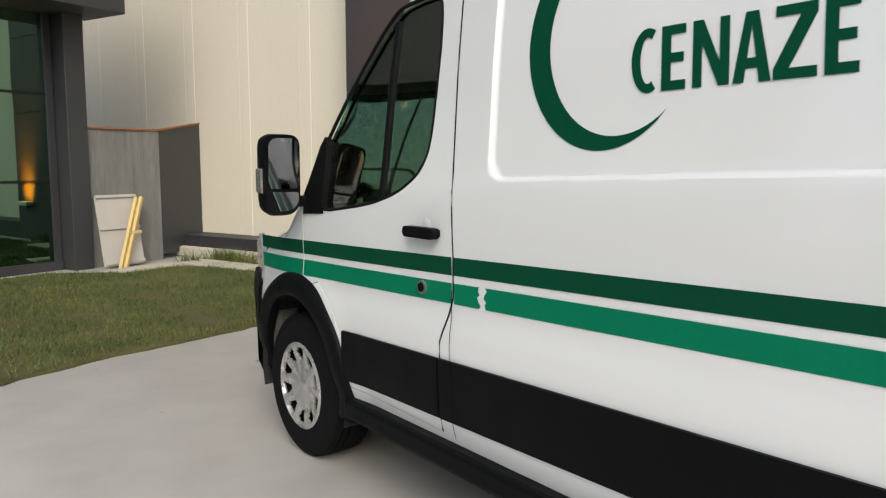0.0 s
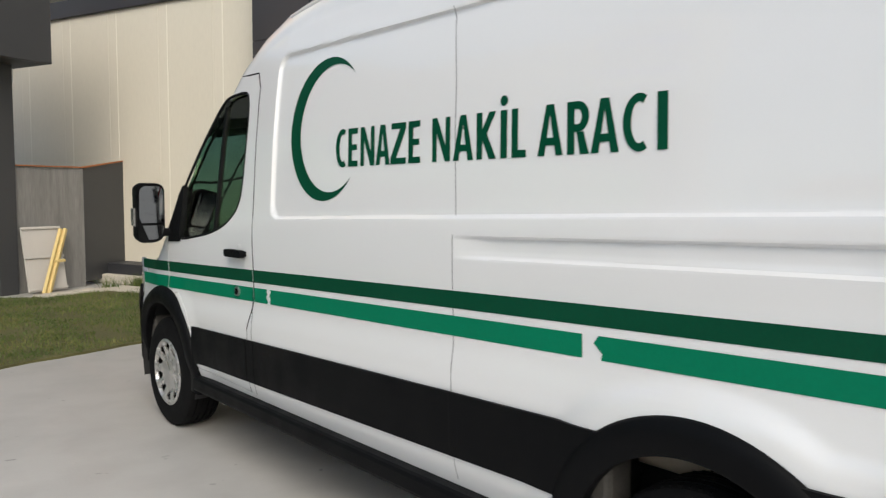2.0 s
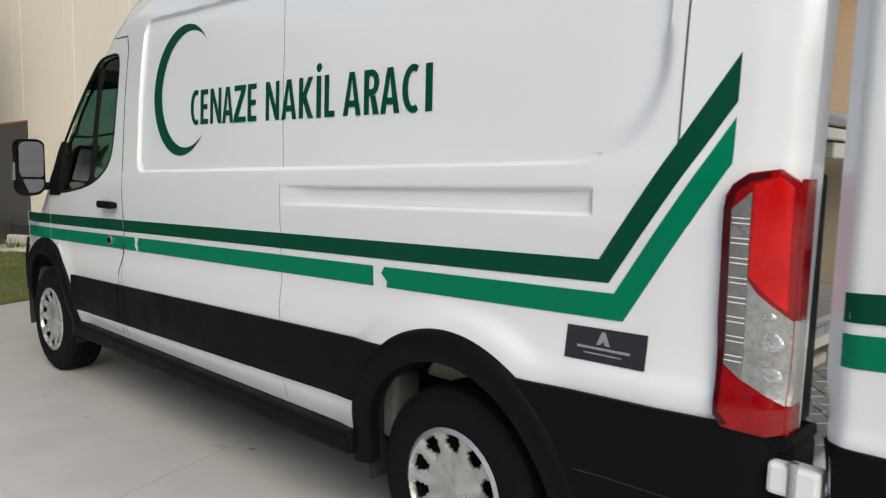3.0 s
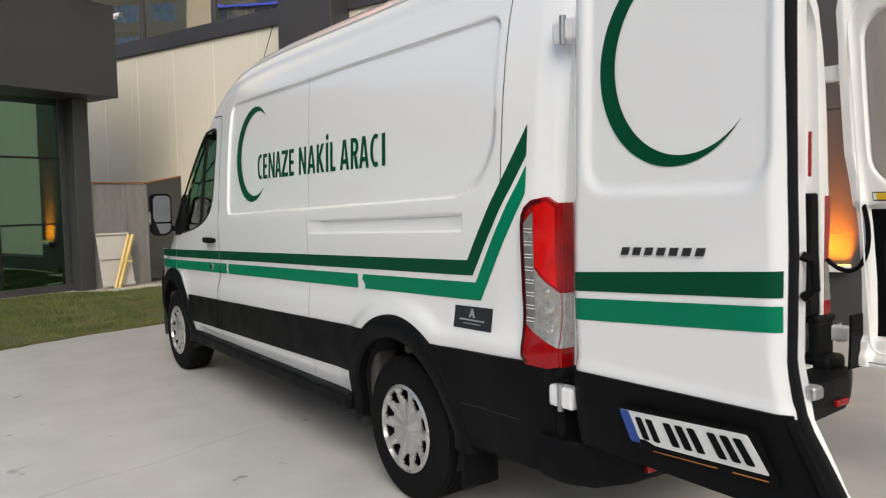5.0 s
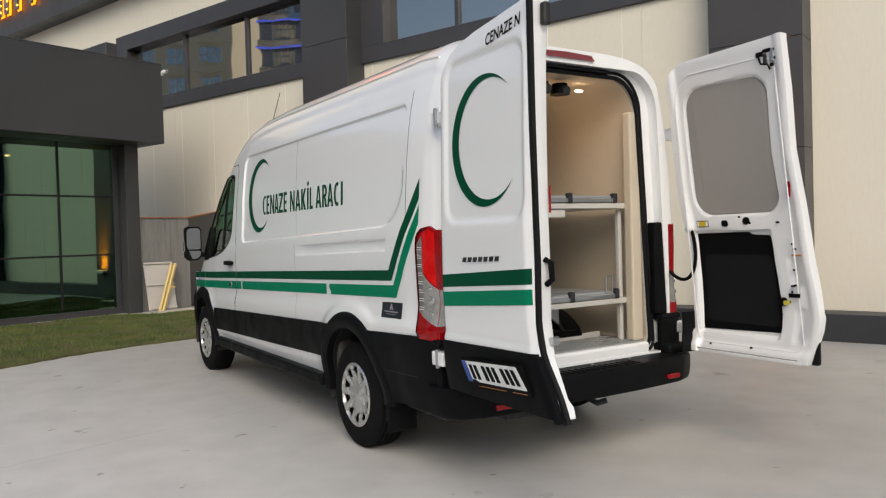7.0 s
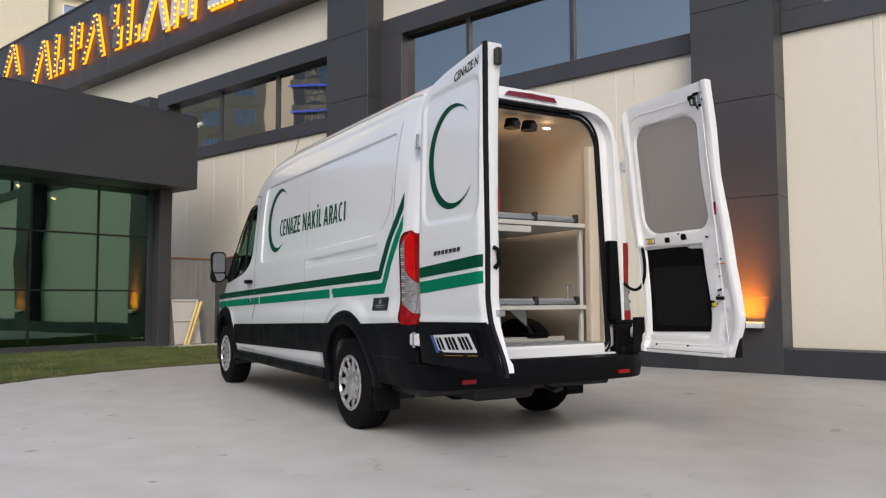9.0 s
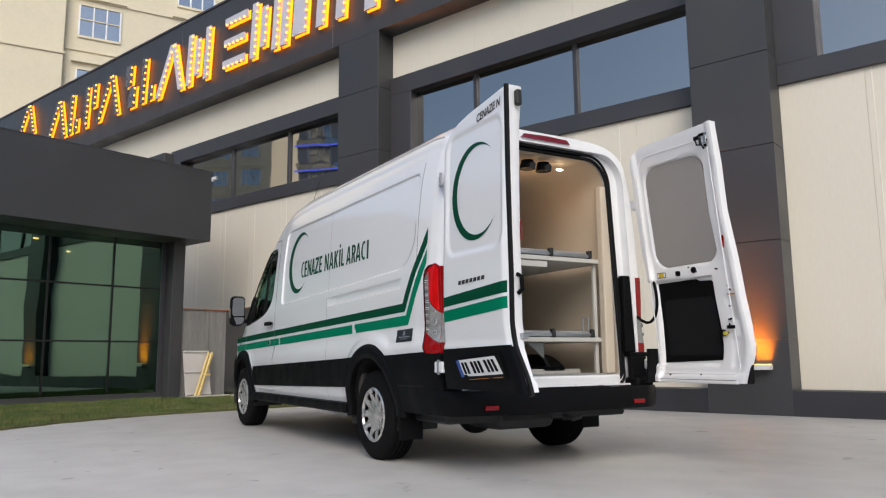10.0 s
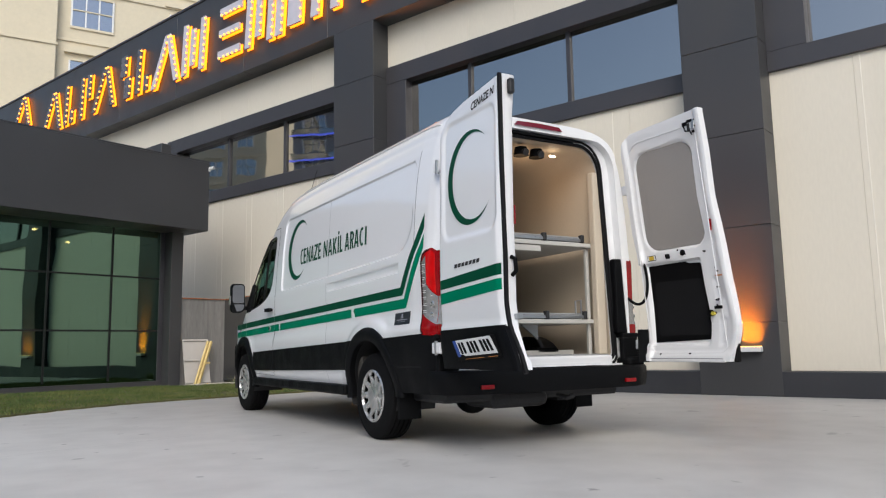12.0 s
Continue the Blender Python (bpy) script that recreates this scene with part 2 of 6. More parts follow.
vo.inputs["Scale"].default_value = 0.28
wob = nd.new("ShaderNodeMix")
wob.data_type = "VECTOR"
wob.inputs[0].default_value = 0.16
lk.new(tc.outputs["Object"], wob.inputs[4])
lk.new(n2.outputs["Color"], wob.inputs[5])
lk.new(wob.outputs[1], vo.inputs["Vector"])
ck = nd.new("ShaderNodeMapRange")
ck.inputs["From Min"].default_value, ck.inputs["From Max"].default_value = 0.0, 0.0022
ck.inputs["To Min"].default_value, ck.inputs["To Max"].default_value = 0.985, 1.0
lk.new(vo.outputs["Distance"], ck.inputs["Value"])
n5 = nd.new("ShaderNodeTexNoise")
n5.inputs["Scale"].default_value, n5.inputs["Detail"].default_value = 5.5, 2
lk.new(tc.outputs["Object"], n5.inputs["Vector"])
sp = nd.new("ShaderNodeMapRange")
sp.inputs["From Min"].default_value, sp.inputs["From Max"].default_value = 0.715, 0.76
sp.inputs["To Min"].default_value, sp.inputs["To Max"].default_value = 1.0, 0.5
lk.new(n5.outputs[0], sp.inputs["Value"])
mm0 = nd.new("ShaderNodeMath")
mm0.operation = "MULTIPLY"
lk.new(st.outputs[0], mm0.inputs[0])
lk.new(sp.outputs[0], mm0.inputs[1])
mm1 = nd.new("ShaderNodeMath")
mm1.operation = "MULTIPLY"
cd = nd.new("ShaderNodeVectorMath")
cd.operation = "DOT_PRODUCT"
cd.inputs[1].default_value = (-0.30, 0.95, 0.0)
lk.new(tc.outputs["Object"], cd.inputs[0])
cw = nd.new("ShaderNodeMath")
cw.operation = "MULTIPLY_ADD"
cw.inputs[1].default_value = 0.16
lk.new(n2.outputs[0], cw.inputs[0])
lk.new(cd.outputs["Value"], cw.inputs[2])
ca = nd.new("ShaderNodeMath")
ca.operation = "COMPARE"
ca.inputs[1].default_value, ca.inputs[2].default_value = 1.92, 0.006
lk.new(cw.outputs[0], ca.inputs[0])
cf = nd.new("ShaderNodeMapRange")
cf.inputs["From Min"].default_value, cf.inputs["From Max"].default_value = 0.0, 1.0
cf.inputs["To Min"].default_value, cf.inputs["To Max"].default_value = 1.0, 0.80
lk.new(ca.outputs[0], cf.inputs["Value"])
mmc = nd.new("ShaderNodeMath")
mmc.operation = "MULTIPLY"
lk.new(mm0.outputs[0], mmc.inputs[0])
lk.new(cf.outputs[0], mmc.inputs[1])
lk.new(mmc.outputs[0], mm1.inputs[0])
lk.new(ck.outputs[0], mm1.inputs[1])
mx2 = nd.new("ShaderNodeMix")
mx2.data_type, mx2.blend_type = "RGBA", "MULTIPLY"
mx2.inputs[0].default_value = 1
# apron colour runs from paler to darker towards the hall, wobbled by n1
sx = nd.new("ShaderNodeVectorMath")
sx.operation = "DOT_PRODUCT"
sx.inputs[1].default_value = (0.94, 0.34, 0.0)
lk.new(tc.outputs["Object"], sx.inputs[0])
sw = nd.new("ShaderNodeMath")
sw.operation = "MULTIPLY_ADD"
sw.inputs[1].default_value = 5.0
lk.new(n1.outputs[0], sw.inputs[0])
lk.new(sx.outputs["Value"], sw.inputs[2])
toward_hall = nd.new("ShaderNodeMapRange")
toward_hall.interpolation_type = "SMOOTHSTEP"
toward_hall.inputs["From Min"].default_value, toward_hall.inputs["From Max"].default_value = -1.2, 4.6
toward_hall.inputs["To Min"].default_value, toward_hall.inputs["To Max"].default_value = 1.13, 0.69
lk.new(sw.outputs[0], toward_hall.inputs["Value"])
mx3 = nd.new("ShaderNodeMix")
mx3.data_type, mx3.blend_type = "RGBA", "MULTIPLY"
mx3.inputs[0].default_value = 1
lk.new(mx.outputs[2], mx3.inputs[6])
lk.new(toward_hall.outputs[0], mx3.inputs[7])
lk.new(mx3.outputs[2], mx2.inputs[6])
lk.new(mm1.outputs[0], mx2.inputs[7])
lk.new(mx2.outputs[2], b.inputs["Base Color"])
b.inputs["Roughness"].default_value = 0.48
bp = nd.new("ShaderNodeBump")
bp.inputs["Strength"].default_value, bp.inputs["Distance"].default_value = 0.25, 0.004
lk.new(n3.outputs[0], bp.inputs["Height"])
lk.new(bp.outputs[0], b.inputs["Normal"])
M_CONCRETE = m

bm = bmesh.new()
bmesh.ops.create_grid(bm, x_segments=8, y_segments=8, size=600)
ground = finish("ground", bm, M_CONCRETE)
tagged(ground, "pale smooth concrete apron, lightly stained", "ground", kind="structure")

# hall front: pillars, fascia, plinth
D0, D1 = 5.35, 5.80  # pillar front, wall front
PILLARS = ((-8.87, -7.75), (-1.17, -0.05), (6.48, 7.69))
for i, (a, c) in enumerate(PILLARS):
    p = thing("pillar_%d" % (i + 1), "dark grey composite-clad pillar of the hall front", "pillar", kind="structure")
    p.matrix_world = HALL
    zs = [0.0, 1.0, 2.35, 3.70, 5.05, 6.40, 7.62]
    for z0, z1 in zip(zs, zs[1:]):
        part("panel", box((D0, a, z0 + 0.006), (D1 + 0.3, c, z1), 0.004), M_CLAD, p)
    part("core", box((D0 + 0.02, a + 0.01, 0), (D1 + 0.3, c - 0.01, 7.6)), M_FRAME, p)
fascia = thing("fascia", "dark grey composite fascia band under the roof", "fascia", kind="structure")
fascia.matrix_world = HALL
us = [-20 + 3.1 * i for i in range(19)]
for a, c in zip(us, us[1:]):
    part("panel", box((D0, a + 0.004, 7.62), (D0 + 0.5, c - 0.004, 10.06), 0.004), M_CLAD, fascia)
part("coping", box((D0 - 0.03, us[0], 10.06), (D0 + 0.6, us[-1], 10.12), 0.005), M_FRAME, fascia)
plinth = hall_box("plinth", (D0 + 0.004, -20, 0), (D1 + 0.2, 11.4, 0.33), surface("navy_black_plinth_paint", (0.027, 0.028, 0.033), 0.5, spread=0.15, scale=1.2, fine=50), "dark painted plinth along the hall", bevel=0.006)

# cream wall panels, in bays
wall = thing("wall_hall", "cream vertical sandwich panels of the hall wall", "wall", kind="structure")
wall.matrix_world = HALL
shared = {}


def panel_piece(u0, u1, z0, z1):
    key = (round(u1 - u0, 3), round(z1 - z0, 3))
    if key not in shared:
        bmp = box((0, 0.0015, 0), (0.12, u1 - u0 - 0.0015, z1 - z0), 0.002)
        ob = part("panel", bmp, M_CREAM, wall)
        shared[key] = ob.data
    else:
        ob = new("panel", shared[key])
        ob.parent = wall
    ob.location = (D1, u0, z0)


BAYS = ((-7.75, -1.17), (-0.05, 6.48), (7.69, 15.1))
for a, c in BAYS:
    k = round((c - a) / 1.15)
    w = (c - a) / k
    for i in range(k):
        panel_piece(a + i * w, a + (i + 1) * w, 0.33, 4.66)
        panel_piece(a + i * w, a + (i + 1) * w, 6.62, 7.64)
u = 15.1
while u < 38:
    panel_piece(u, u + 1.15, 0.33, 7.64)
    u += 1.15
u = -8.87
while u > -19:
    panel_piece(u - 1.15, u, 0.33, 7.64)
    u -= 1.15
for u in [round(0.11 + 1.23 * k, 2) for k in range(-7, 13)] :
    if not any(a - 0.05 < u < c + 0.05 for a, c in PILLARS):
        part("joint_strip", box((D1 - 0.004, u - 0.008, 0.335), (D1 + 0.01, u + 0.008, 4.62), 0.002), M_JOINT, wall)
hall_box("wall_core", (D1 + 0.12, -20, 0), (D1 + 0.3, 38, 4.7), M_FRAME, "inner wall of the hall", category="wall")
hall_box("wall_core_top", (D1 + 0.12, -20, 6.5), (D1 + 0.3, 38, 10.0), M_FRAME, "inner upper wall of the hall", category="wall")
hall_box("roof", (D1, -20, 9.9), (D1 + 30, 38, 10.0), M_FRAME, "flat roof of the hall", category="roof")
hall_box("wall_back", (D1 + 30, -20, 0), (D1 + 30.2, 38, 10.0), M_CREAM, "plain rear wall of the hall", category="wall")
hall_box("wall_end", (D1 + 0.3, -20, 0), (D1 + 30, -19.8, 9.9), M_CREAM, "plain end wall of the hall", category="wall")
hall_box("wall_end_far", (D1 + 0.3, 37.8, 0), (D1 + 30, 38, 9.9), M_CREAM, "plain end wall of the hall", category="wall")
# added sheet, coloured dark in place of the shaded room depth
hall_box("room_screen", (D1 + 1.5, -19.8, 4.4), (D1 + 1.6, 37.8, 6.9), M_ROOMSHADE, "dark sheet standing for the unlit room behind the windows", category="wall")

# ribbon windows
WIN = ((-7.75, -1.17, (-5.6, -3.4)), (-0.05, 6.48, (2.18, 4.38)), (7.69, 15.1, (10.05, 12.35)))
for i, (a, c, muls) in enumerate(WIN):
    w = thing("window_%d" % (i + 1), "ribbon window in a deep anthracite frame, mirroring the sky", "window", kind="structure")
    w.matrix_world = HALL
    z0, z1, y0, y1 = 4.63, 6.66, 4.93, 6.28
    part("window_sill", box((D1 - 0.06, a, z0), (D1 + 0.3, c, y0), 0.006), M_FRAME, w)
    part("window_head", box((D1 - 0.06, a, y1), (D1 + 0.3, c, z1), 0.006), M_FRAME, w)
    jw = 0.55
    part("jamb", box((D1 - 0.058, c - (jw if i < 2 else 0.5), y0), (D1 + 0.3, c, y1), 0.004), M_FRAME, w)
    part("jamb", box((D1 - 0.058, a, y0), (D1 + 0.3, a + 0.06, y1), 0.004), M_FRAME, w)
    for u in muls:
        part("mullion", box((D1 + 0.1, u - 0.04, y0), (D1 + 0.2, u + 0.04, y1), 0.003), M_FRAME, w)
    edges = [a + 0.06, *muls, c - (jw if i < 2 else 0.5)]
    for u0, u1 in zip(edges, edges[1:]):
        g = part("pane", box((D1 + 0.15, u0, y0), (D1 + 0.165, u1, y1)), M_WINGLASS, w)

# entrance pavilion
pav = thing("entrance_pavilion", "entrance pavilion with deep dark canopy and green mirror glazing", "pavilion", kind="structure")
pav.matrix_world = HALL
EG = 11.1
M_MULLION = surface("black_anodised_mullion", (0.012, 0.013, 0.013), 0.4, spread=0.1, scale=2, specular=0.3)
part("canopy", box((-9, 10.22, 3.36), (3.95, 14.2, 4.90), 0.008), M_CLAD, pav)
part("roof_upstand", box((3.5, 11.5, 4.82), (3.75, 14.1, 5.52), 0.01), M_CLAD, pav)
part("canopy_edge", box((-9, 10.223, 4.902), (3.947, 14.197, 4.935), 0.004), M_CLAD, pav)
part("post", box((3.43, 10.80, 0.0), (3.71, 11.10, 3.36), 0.006), M_CLAD, pav)
part("sill", box((-9, EG - 0.06, 0.0), (3.42, EG + 0.1, 0.12), 0.005), M_FRAME, pav)
ms = [-9.0, -6.78, -5.49, -4.2, -2.91, -1.62, -0.33, 0.96, 2.25, 3.32]
for x in ms[1:-1]:
    part("mullion", box((x - 0.02, EG - 0.02, 0.16), (x + 0.02, EG + 0.06, 3.36), 0.003), M_MULLION, pav)
for z in (1.19, 2.33):
    part("transom", box((-9, EG - 0.012, z - 0.018), (3.32, EG + 0.05, z + 0.018), 0.003), M_MULLION, pav)
zz = (0.12, 1.19, 2.33, 3.36)
for x0, x1 in zip(ms, ms[1:]):
    for z0, z1 in zip(zz, zz[1:]):
        part("pane", box((x0, EG, z0), (x1, EG + 0.012, z1)), M_ENTGLASS, pav)
# lobby wall and ceiling take the same painted-in shade
part("back_wall", box((-9, EG + 2.7, 0), (3.3, EG + 2.8, 3.36)), M_ROOMSHADE, pav)
part("jamb", box((3.32, EG - 0.03, 0.12), (3.42, EG + 0.1, 3.36), 0.004), M_FRAME, pav)
part("lobby_ceiling", box((-8.9, EG + 0.1, 3.30), (3.3, EG + 2.7, 3.36)), M_ROOMSHADE, pav)
M_DOWNLIGHT = glowing("warm_downlight", (1.0, 0.55, 0.2), 150)
for d, u in ((1.05, 12.0), (2.33, 13.4), (-1.6, 12.0)):
    part("downlight", cyl((d, u, 3.27), (d, u, 3.30), 0.05, None, 16), M_DOWNLIGHT, pav, "warm recessed downlight")
part("side_wall", box((3.30, EG + 0.1, 0), (3.42, EG + 2.8, 3.36)), M_CLAD, pav)
part("end_wall", box((-9, EG + 0.1, 0), (-8.9, EG + 2.7, 3.36)), M_CLAD, pav)


# ---- the van: nose towards +y, rear axle over the origin ----
van = thing("van", "white panel van with green stripes, both rear doors wide open", "van")
_pz = [0.30, 0.40, 0.46, 0.54, 0.60, 0.78, 0.84, 0.89, 0.97, 1.10, 1.25, 1.38, 1.42, 1.46, 1.60, 1.80, 2.00, 2.12, 2.22, 2.32, 2.60]
_px = [0.930, 0.948, 0.962, 0.984, 0.992, 0.997, 1.002, 1.001, 0.988, 0.992, 0.998, 0.998, 0.996, 0.990, 0.982, 0.970, 0.950, 0.933, 0.912, 0.882, 0.76]
_gz = np.arange(0.28, 2.62, 0.005)
_gx = np.interp(_gz, _pz, _px)
_k = np.exp(-0.5 * (np.arange(-10, 11) / 3.0) ** 2)
_gx = np.convolve(np.pad(_gx, 10, mode="edge"), _k / _k.sum(), mode="valid")


def shear(z):
    """How far the body's lines rise per metre towards the tail."""
    return float(np.interp(z, [0.40, 0.70, 1.45, 2.1], [0.014, 0.030, 0.030, 0.004]))


def level(y, z):
    return z + shear(z) * (y - 0.5)


def line(zf, y):
    """Height at y of a line that has height zf at y = 0.5."""
    z = zf
    for _ in range(3):
        z = zf - shear(z) * (y - 0.5)
    return z


def step_in(d, w):
    t = min(max(d / w + 0.5, 0), 1)
    return t * t * (3 - 2 * t)


def inside(y, z, y0, z0, y1, z1, r):
    """Signed distance into a rectangle with round corners."""
    qx = abs(y - (y0 + y1) / 2) - (y1 - y0) / 2 + r
    qz = abs(z - (z0 + z1) / 2) - (z1 - z0) / 2 + r
    return r - math.hypot(max(qx, 0), max(qz, 0)) - min(max(qx, qz), 0)


def half_width(y, z):
    """Half the body's width at y along the van and z up."""
    zf = level(y, z)
    w = float(np.interp(zf, _gz, _gx))
    w -= float(np.interp(y, [-1.07, -1.03, -0.95, -0.75], [0.060, 0.030, 0.012, 0.0]))
    w -= float(np.interp(y, [3.2, 3.9, 4.2, 4.45, 4.6, 4.70, 4.76], [0.0, 0.015, 0.045, 0.12, 0.22, 0.34, 0.5]))
    if z > 1.3:
        w -= float(np.interp(y, [2.3, 3.4], [0.0, 0.05])) * min((z - 1.3) / 0.7, 1)
    if -1.0 < y < 2.5:
        big = y < 0.2 and zf < 1.8
        d = inside(y, zf, -0.71, 1.442, 2.335, 2.19, 0.28 if big else 0.07)
        w -= 0.016 * step_in(d, 0.05 if big and zf > 1.47 else 0.014)
        w -= 0.019 * step_in(inside(y, zf, -0.52, 1.296, 0.995, 1.368, 0.006), 0.012) * float(np.interp(zf, [1.29, 1.32, 1.37], [0.55, 0.85, 1.0])) * float(np.interp(y, [-0.52, -0.40, 0.80, 0.985], [0.6, 1.0, 1.0, 0.0]))
    if y < 0.9 and z < 1.2:
        swell = max(0.625 - math.hypot(y, z - 0.36), 0.865 - zf if y < 0 else -1)
        w += 0.013 * step_in(swell, 0.07) * step_in(z - 0.66, 0.2)
    if z < 1.0:
        for yc in (0.0, 3.75):
            rr = math.hypot(y - yc, z - 0.36)
            w += 0.012 * step_in(0.60 - rr, 0.16) * step_in(0.98 - z, 0.2)
    return w


_ty = [-1.07, -0.9, 1.6, 2.1, 2.4, 2.6, 2.8, 3.05, 3.42, 3.72, 3.92, 4.05, 4.3, 4.5, 4.62, 4.70, 4.76]
_tz = [2.54, 2.59, 2.60, 2.58, 2.53, 2.45, 2.32, 2.09, 1.72, 1.42, 1.245, 1.20, 1.12, 1.04, 0.97, 0.90, 0.80]


def roof_z(y):
    return float(np.interp(y, _ty, _tz))


ROWS = np.concatenate([np.arange(0.40, 0.82, 0.016), np.arange(0.82, 0.93, 0.008), np.arange(0.93, 1.28, 0.02), np.arange(1.28, 1.48, 0.005), np.arange(1.48, 2.13, 0.02), np.arange(2.13, 2.23, 0.008), np.arange(2.23, 2.351, 0.02)])
ROWS = [float(v) for v in (ROWS - ROWS[0]) / (ROWS[-1] - ROWS[0])]


def ring(y):
    """The left half of the cross-section, from the sill up to the middle of the roof."""
    top = roof_z(y)
    rc = min(0.24, (top - 0.4) * 0.4)
    zs = top - rc
    pts = []
    low = 0.40 if y < 4.2 else float(np.interp(y, [4.2, 4.76], [0.34, 0.42]))
    for f in ROWS:
        z = low + (zs - low) * f
        z += (line(z, y) - z) * min(f * 5, 1, (1 - f) * 8)
        pts.append((-half_width(y, z), z))
    w = -pts[-1][0]
    for i in range(1, 17):
        a = math.pi / 2 * i / 16
        x = w * (math.cos(a) ** 0.42 if a < math.pi / 2 - 1e-6 else 0.0)
        z = zs + rc * (math.sin(a) ** 1.05)
        pts.append((-x, z))
    return pts


def build_body():
    ys = list(np.arange(-1.07, -0.76, 0.016)) + list(np.arange(-0.75, -0.42, 0.008)) + list(np.arange(-0.412, 0.96, 0.016)) + list(np.arange(0.966, 1.02, 0.006)) + list(np.arange(1.03, 2.28, 0.016)) + list(np.arange(2.285, 2.38, 0.008)) + list(np.arange(2.39, 4.2, 0.016)) + list(np.arange(4.2, 4.76, 0.035)) + [4.76]
    bm = bmesh.new()
    loops = []
    for y in ys:
        y = float(y)
        half = ring(y)
        full = half + [(-x, z) for x, z in half[-2::-1]]
        loops.append([bm.verts.new((x, y, z)) for x, z in full])
    for a, c in zip(loops, loops[1:]):
        for i in range(len(a) - 1):
            bm.faces.new((a[i], a[i + 1], c[i + 1], c[i]))
        bm.faces.new((a[-1], a[0], c[0], c[-1]))
    bm.faces.new(loops[0])
    bm.faces.new(loops[-1][::-1])
    return finish("body", bm, M_PAINT, van, "glossy white bodywork, medium roof", True, 30)


def cutter(pts, f0, f1):
    bm = bmesh.new()
    prism(bm, pts, f0, f1)
    return finish("cutter", bm)


body = build_body()
# load space, cab, wheel wells, side windows, windscreen
HOLD = [(p * (1.02 - 0.075 * (q - 0.62)), q) for p, q in rounded(-0.757, 0.615, 0.757, 2.41, (0.07, 0.07, 0.22, 0.22), 8)]
cuts = [cutter(HOLD, lambda p, q: (p, -1.4, q), lambda p, q: (p * 0.98, 2.05, q))]
CAB = [(2.16, 0.78), (3.95, 0.78), (3.92, 1.10), (3.55, 1.44), (3.05, 1.92), (2.72, 2.2), (2.16, 2.3)]
cuts.append(cutter(CAB, lambda p, q: (-0.915 + max(q - 1.3, 0) * 0.11, p, q), lambda p, q: (0.915 - max(q - 1.3, 0) * 0.11, p, q)))
for sx in (-1, 1):
    for yc in (0.0, 3.75):
        c = [(yc + 0.445 * math.cos(a), 0.385 + 0.445 * math.sin(a)) for a in np.linspace(-0.35, math.pi + 0.35, 40)]
        c += [(yc - 0.40, 0.1), (yc + 0.40, 0.1)]
        cuts.append(cutter(c, lambda p, q, s=sx: (s * 0.62, p, q), lambda p, q, s=sx: (s * 1.3, p, q)))
SIDE_WIN = [(2.65, 2.0), (2.64, 1.80), (2.665, 1.50), (2.73, 1.40), (2.86, 1.325), (3.08, 1.27), (3.56, 1.215), (3.56, 1.42), (3.37, 1.66), (3.11, 1.92), (3.0, 2.01), (2.93, 2.04), (2.70, 2.05)]
def softened(pts, rounds=2):
    for _ in range(rounds):
        out = []
        for i in range(len(pts)):
            (a, b), (c, d) = pts[i], pts[(i + 1) % len(pts)]
            out += [(a * 0.78 + c * 0.22, b * 0.78 + d * 0.22), (a * 0.22 + c * 0.78, b * 0.22 + d * 0.78)]
        pts = out
    return pts


SIDE_WIN = softened(SIDE_WIN)
cuts.append(cutter(SIDE_WIN, lambda p, q: (-1.3, p, q), lambda p, q: (1.3, p, q)))
SCREEN = rounded(-0.80, 0.06, 0.80, 1.20, (0.08, 0.08, 0.16, 0.16), 5)
sdir = Vector((0, -1.13, 1.0)).normalized()
snor = Vector((0, 1.0, 1.13)).normalized()
sbase = Vector((0, 3.90, 1.24))
cuts.append(cutter(SCREEN, lambda p, q: Vector((p, 0, 0)) + sbase + sdir * q - snor * 0.35, lambda p, q: Vector((p, 0, 0)) + sbase + sdir * q + snor * 0.25))
REBATE = [(p * (1.02 - 0.06 * (q - 0.62)), q) for p, q in rounded(-0.895, 0.585, 0.895, 2.452, (0.05, 0.05, 0.24, 0.24), 8)]
cuts.append(cutter(REBATE, lambda p, q: (p, -1.4, q), lambda p, q: (p * 0.97, -1.0, q)))
cut(body, cuts)
# the driver's door is cut out of the body along its shut lines
DOOR = [(2.515, 1.12), (2.525, 1.45), (2.53, 1.80), (2.535, 2.05), (2.575, 2.13), (2.82, 2.135), (3.07, 2.02), (3.44, 1.68), (3.665, 1.40), (3.66, 0.86), (3.52, 0.90), (3.36, 0.80), (3.25, 0.60), (3.24, 0.475), (2.60, 0.455), (2.585, 0.80), (2.52, 0.97)]


def grown(pts, by):
    cx = sum(p for p, q in pts) / len(pts)
    cz = sum(q for p, q in pts) / len(pts)
    return [(p + by * (1 if p > cx else -1), q + by * (1 if q > cz else -1)) for p, q in pts]


door_cut = cutter(DOOR, lambda p, q: (-1.3, p, q), lambda p, q: (-0.80, p, q))
front_door = new("front_door", body.data.copy())
cut(front_door, [door_cut], "INTERSECT")
front_door.parent = van
front_door["label"] = "closed white driver's door"
gap_cut = cutter(grown(DOOR, 0.005), lambda p, q: (-1.3, p, q), lambda p, q: (-0.80, p, q))
cut(body, [gap_cut])
shade(body)
shade(front_door)


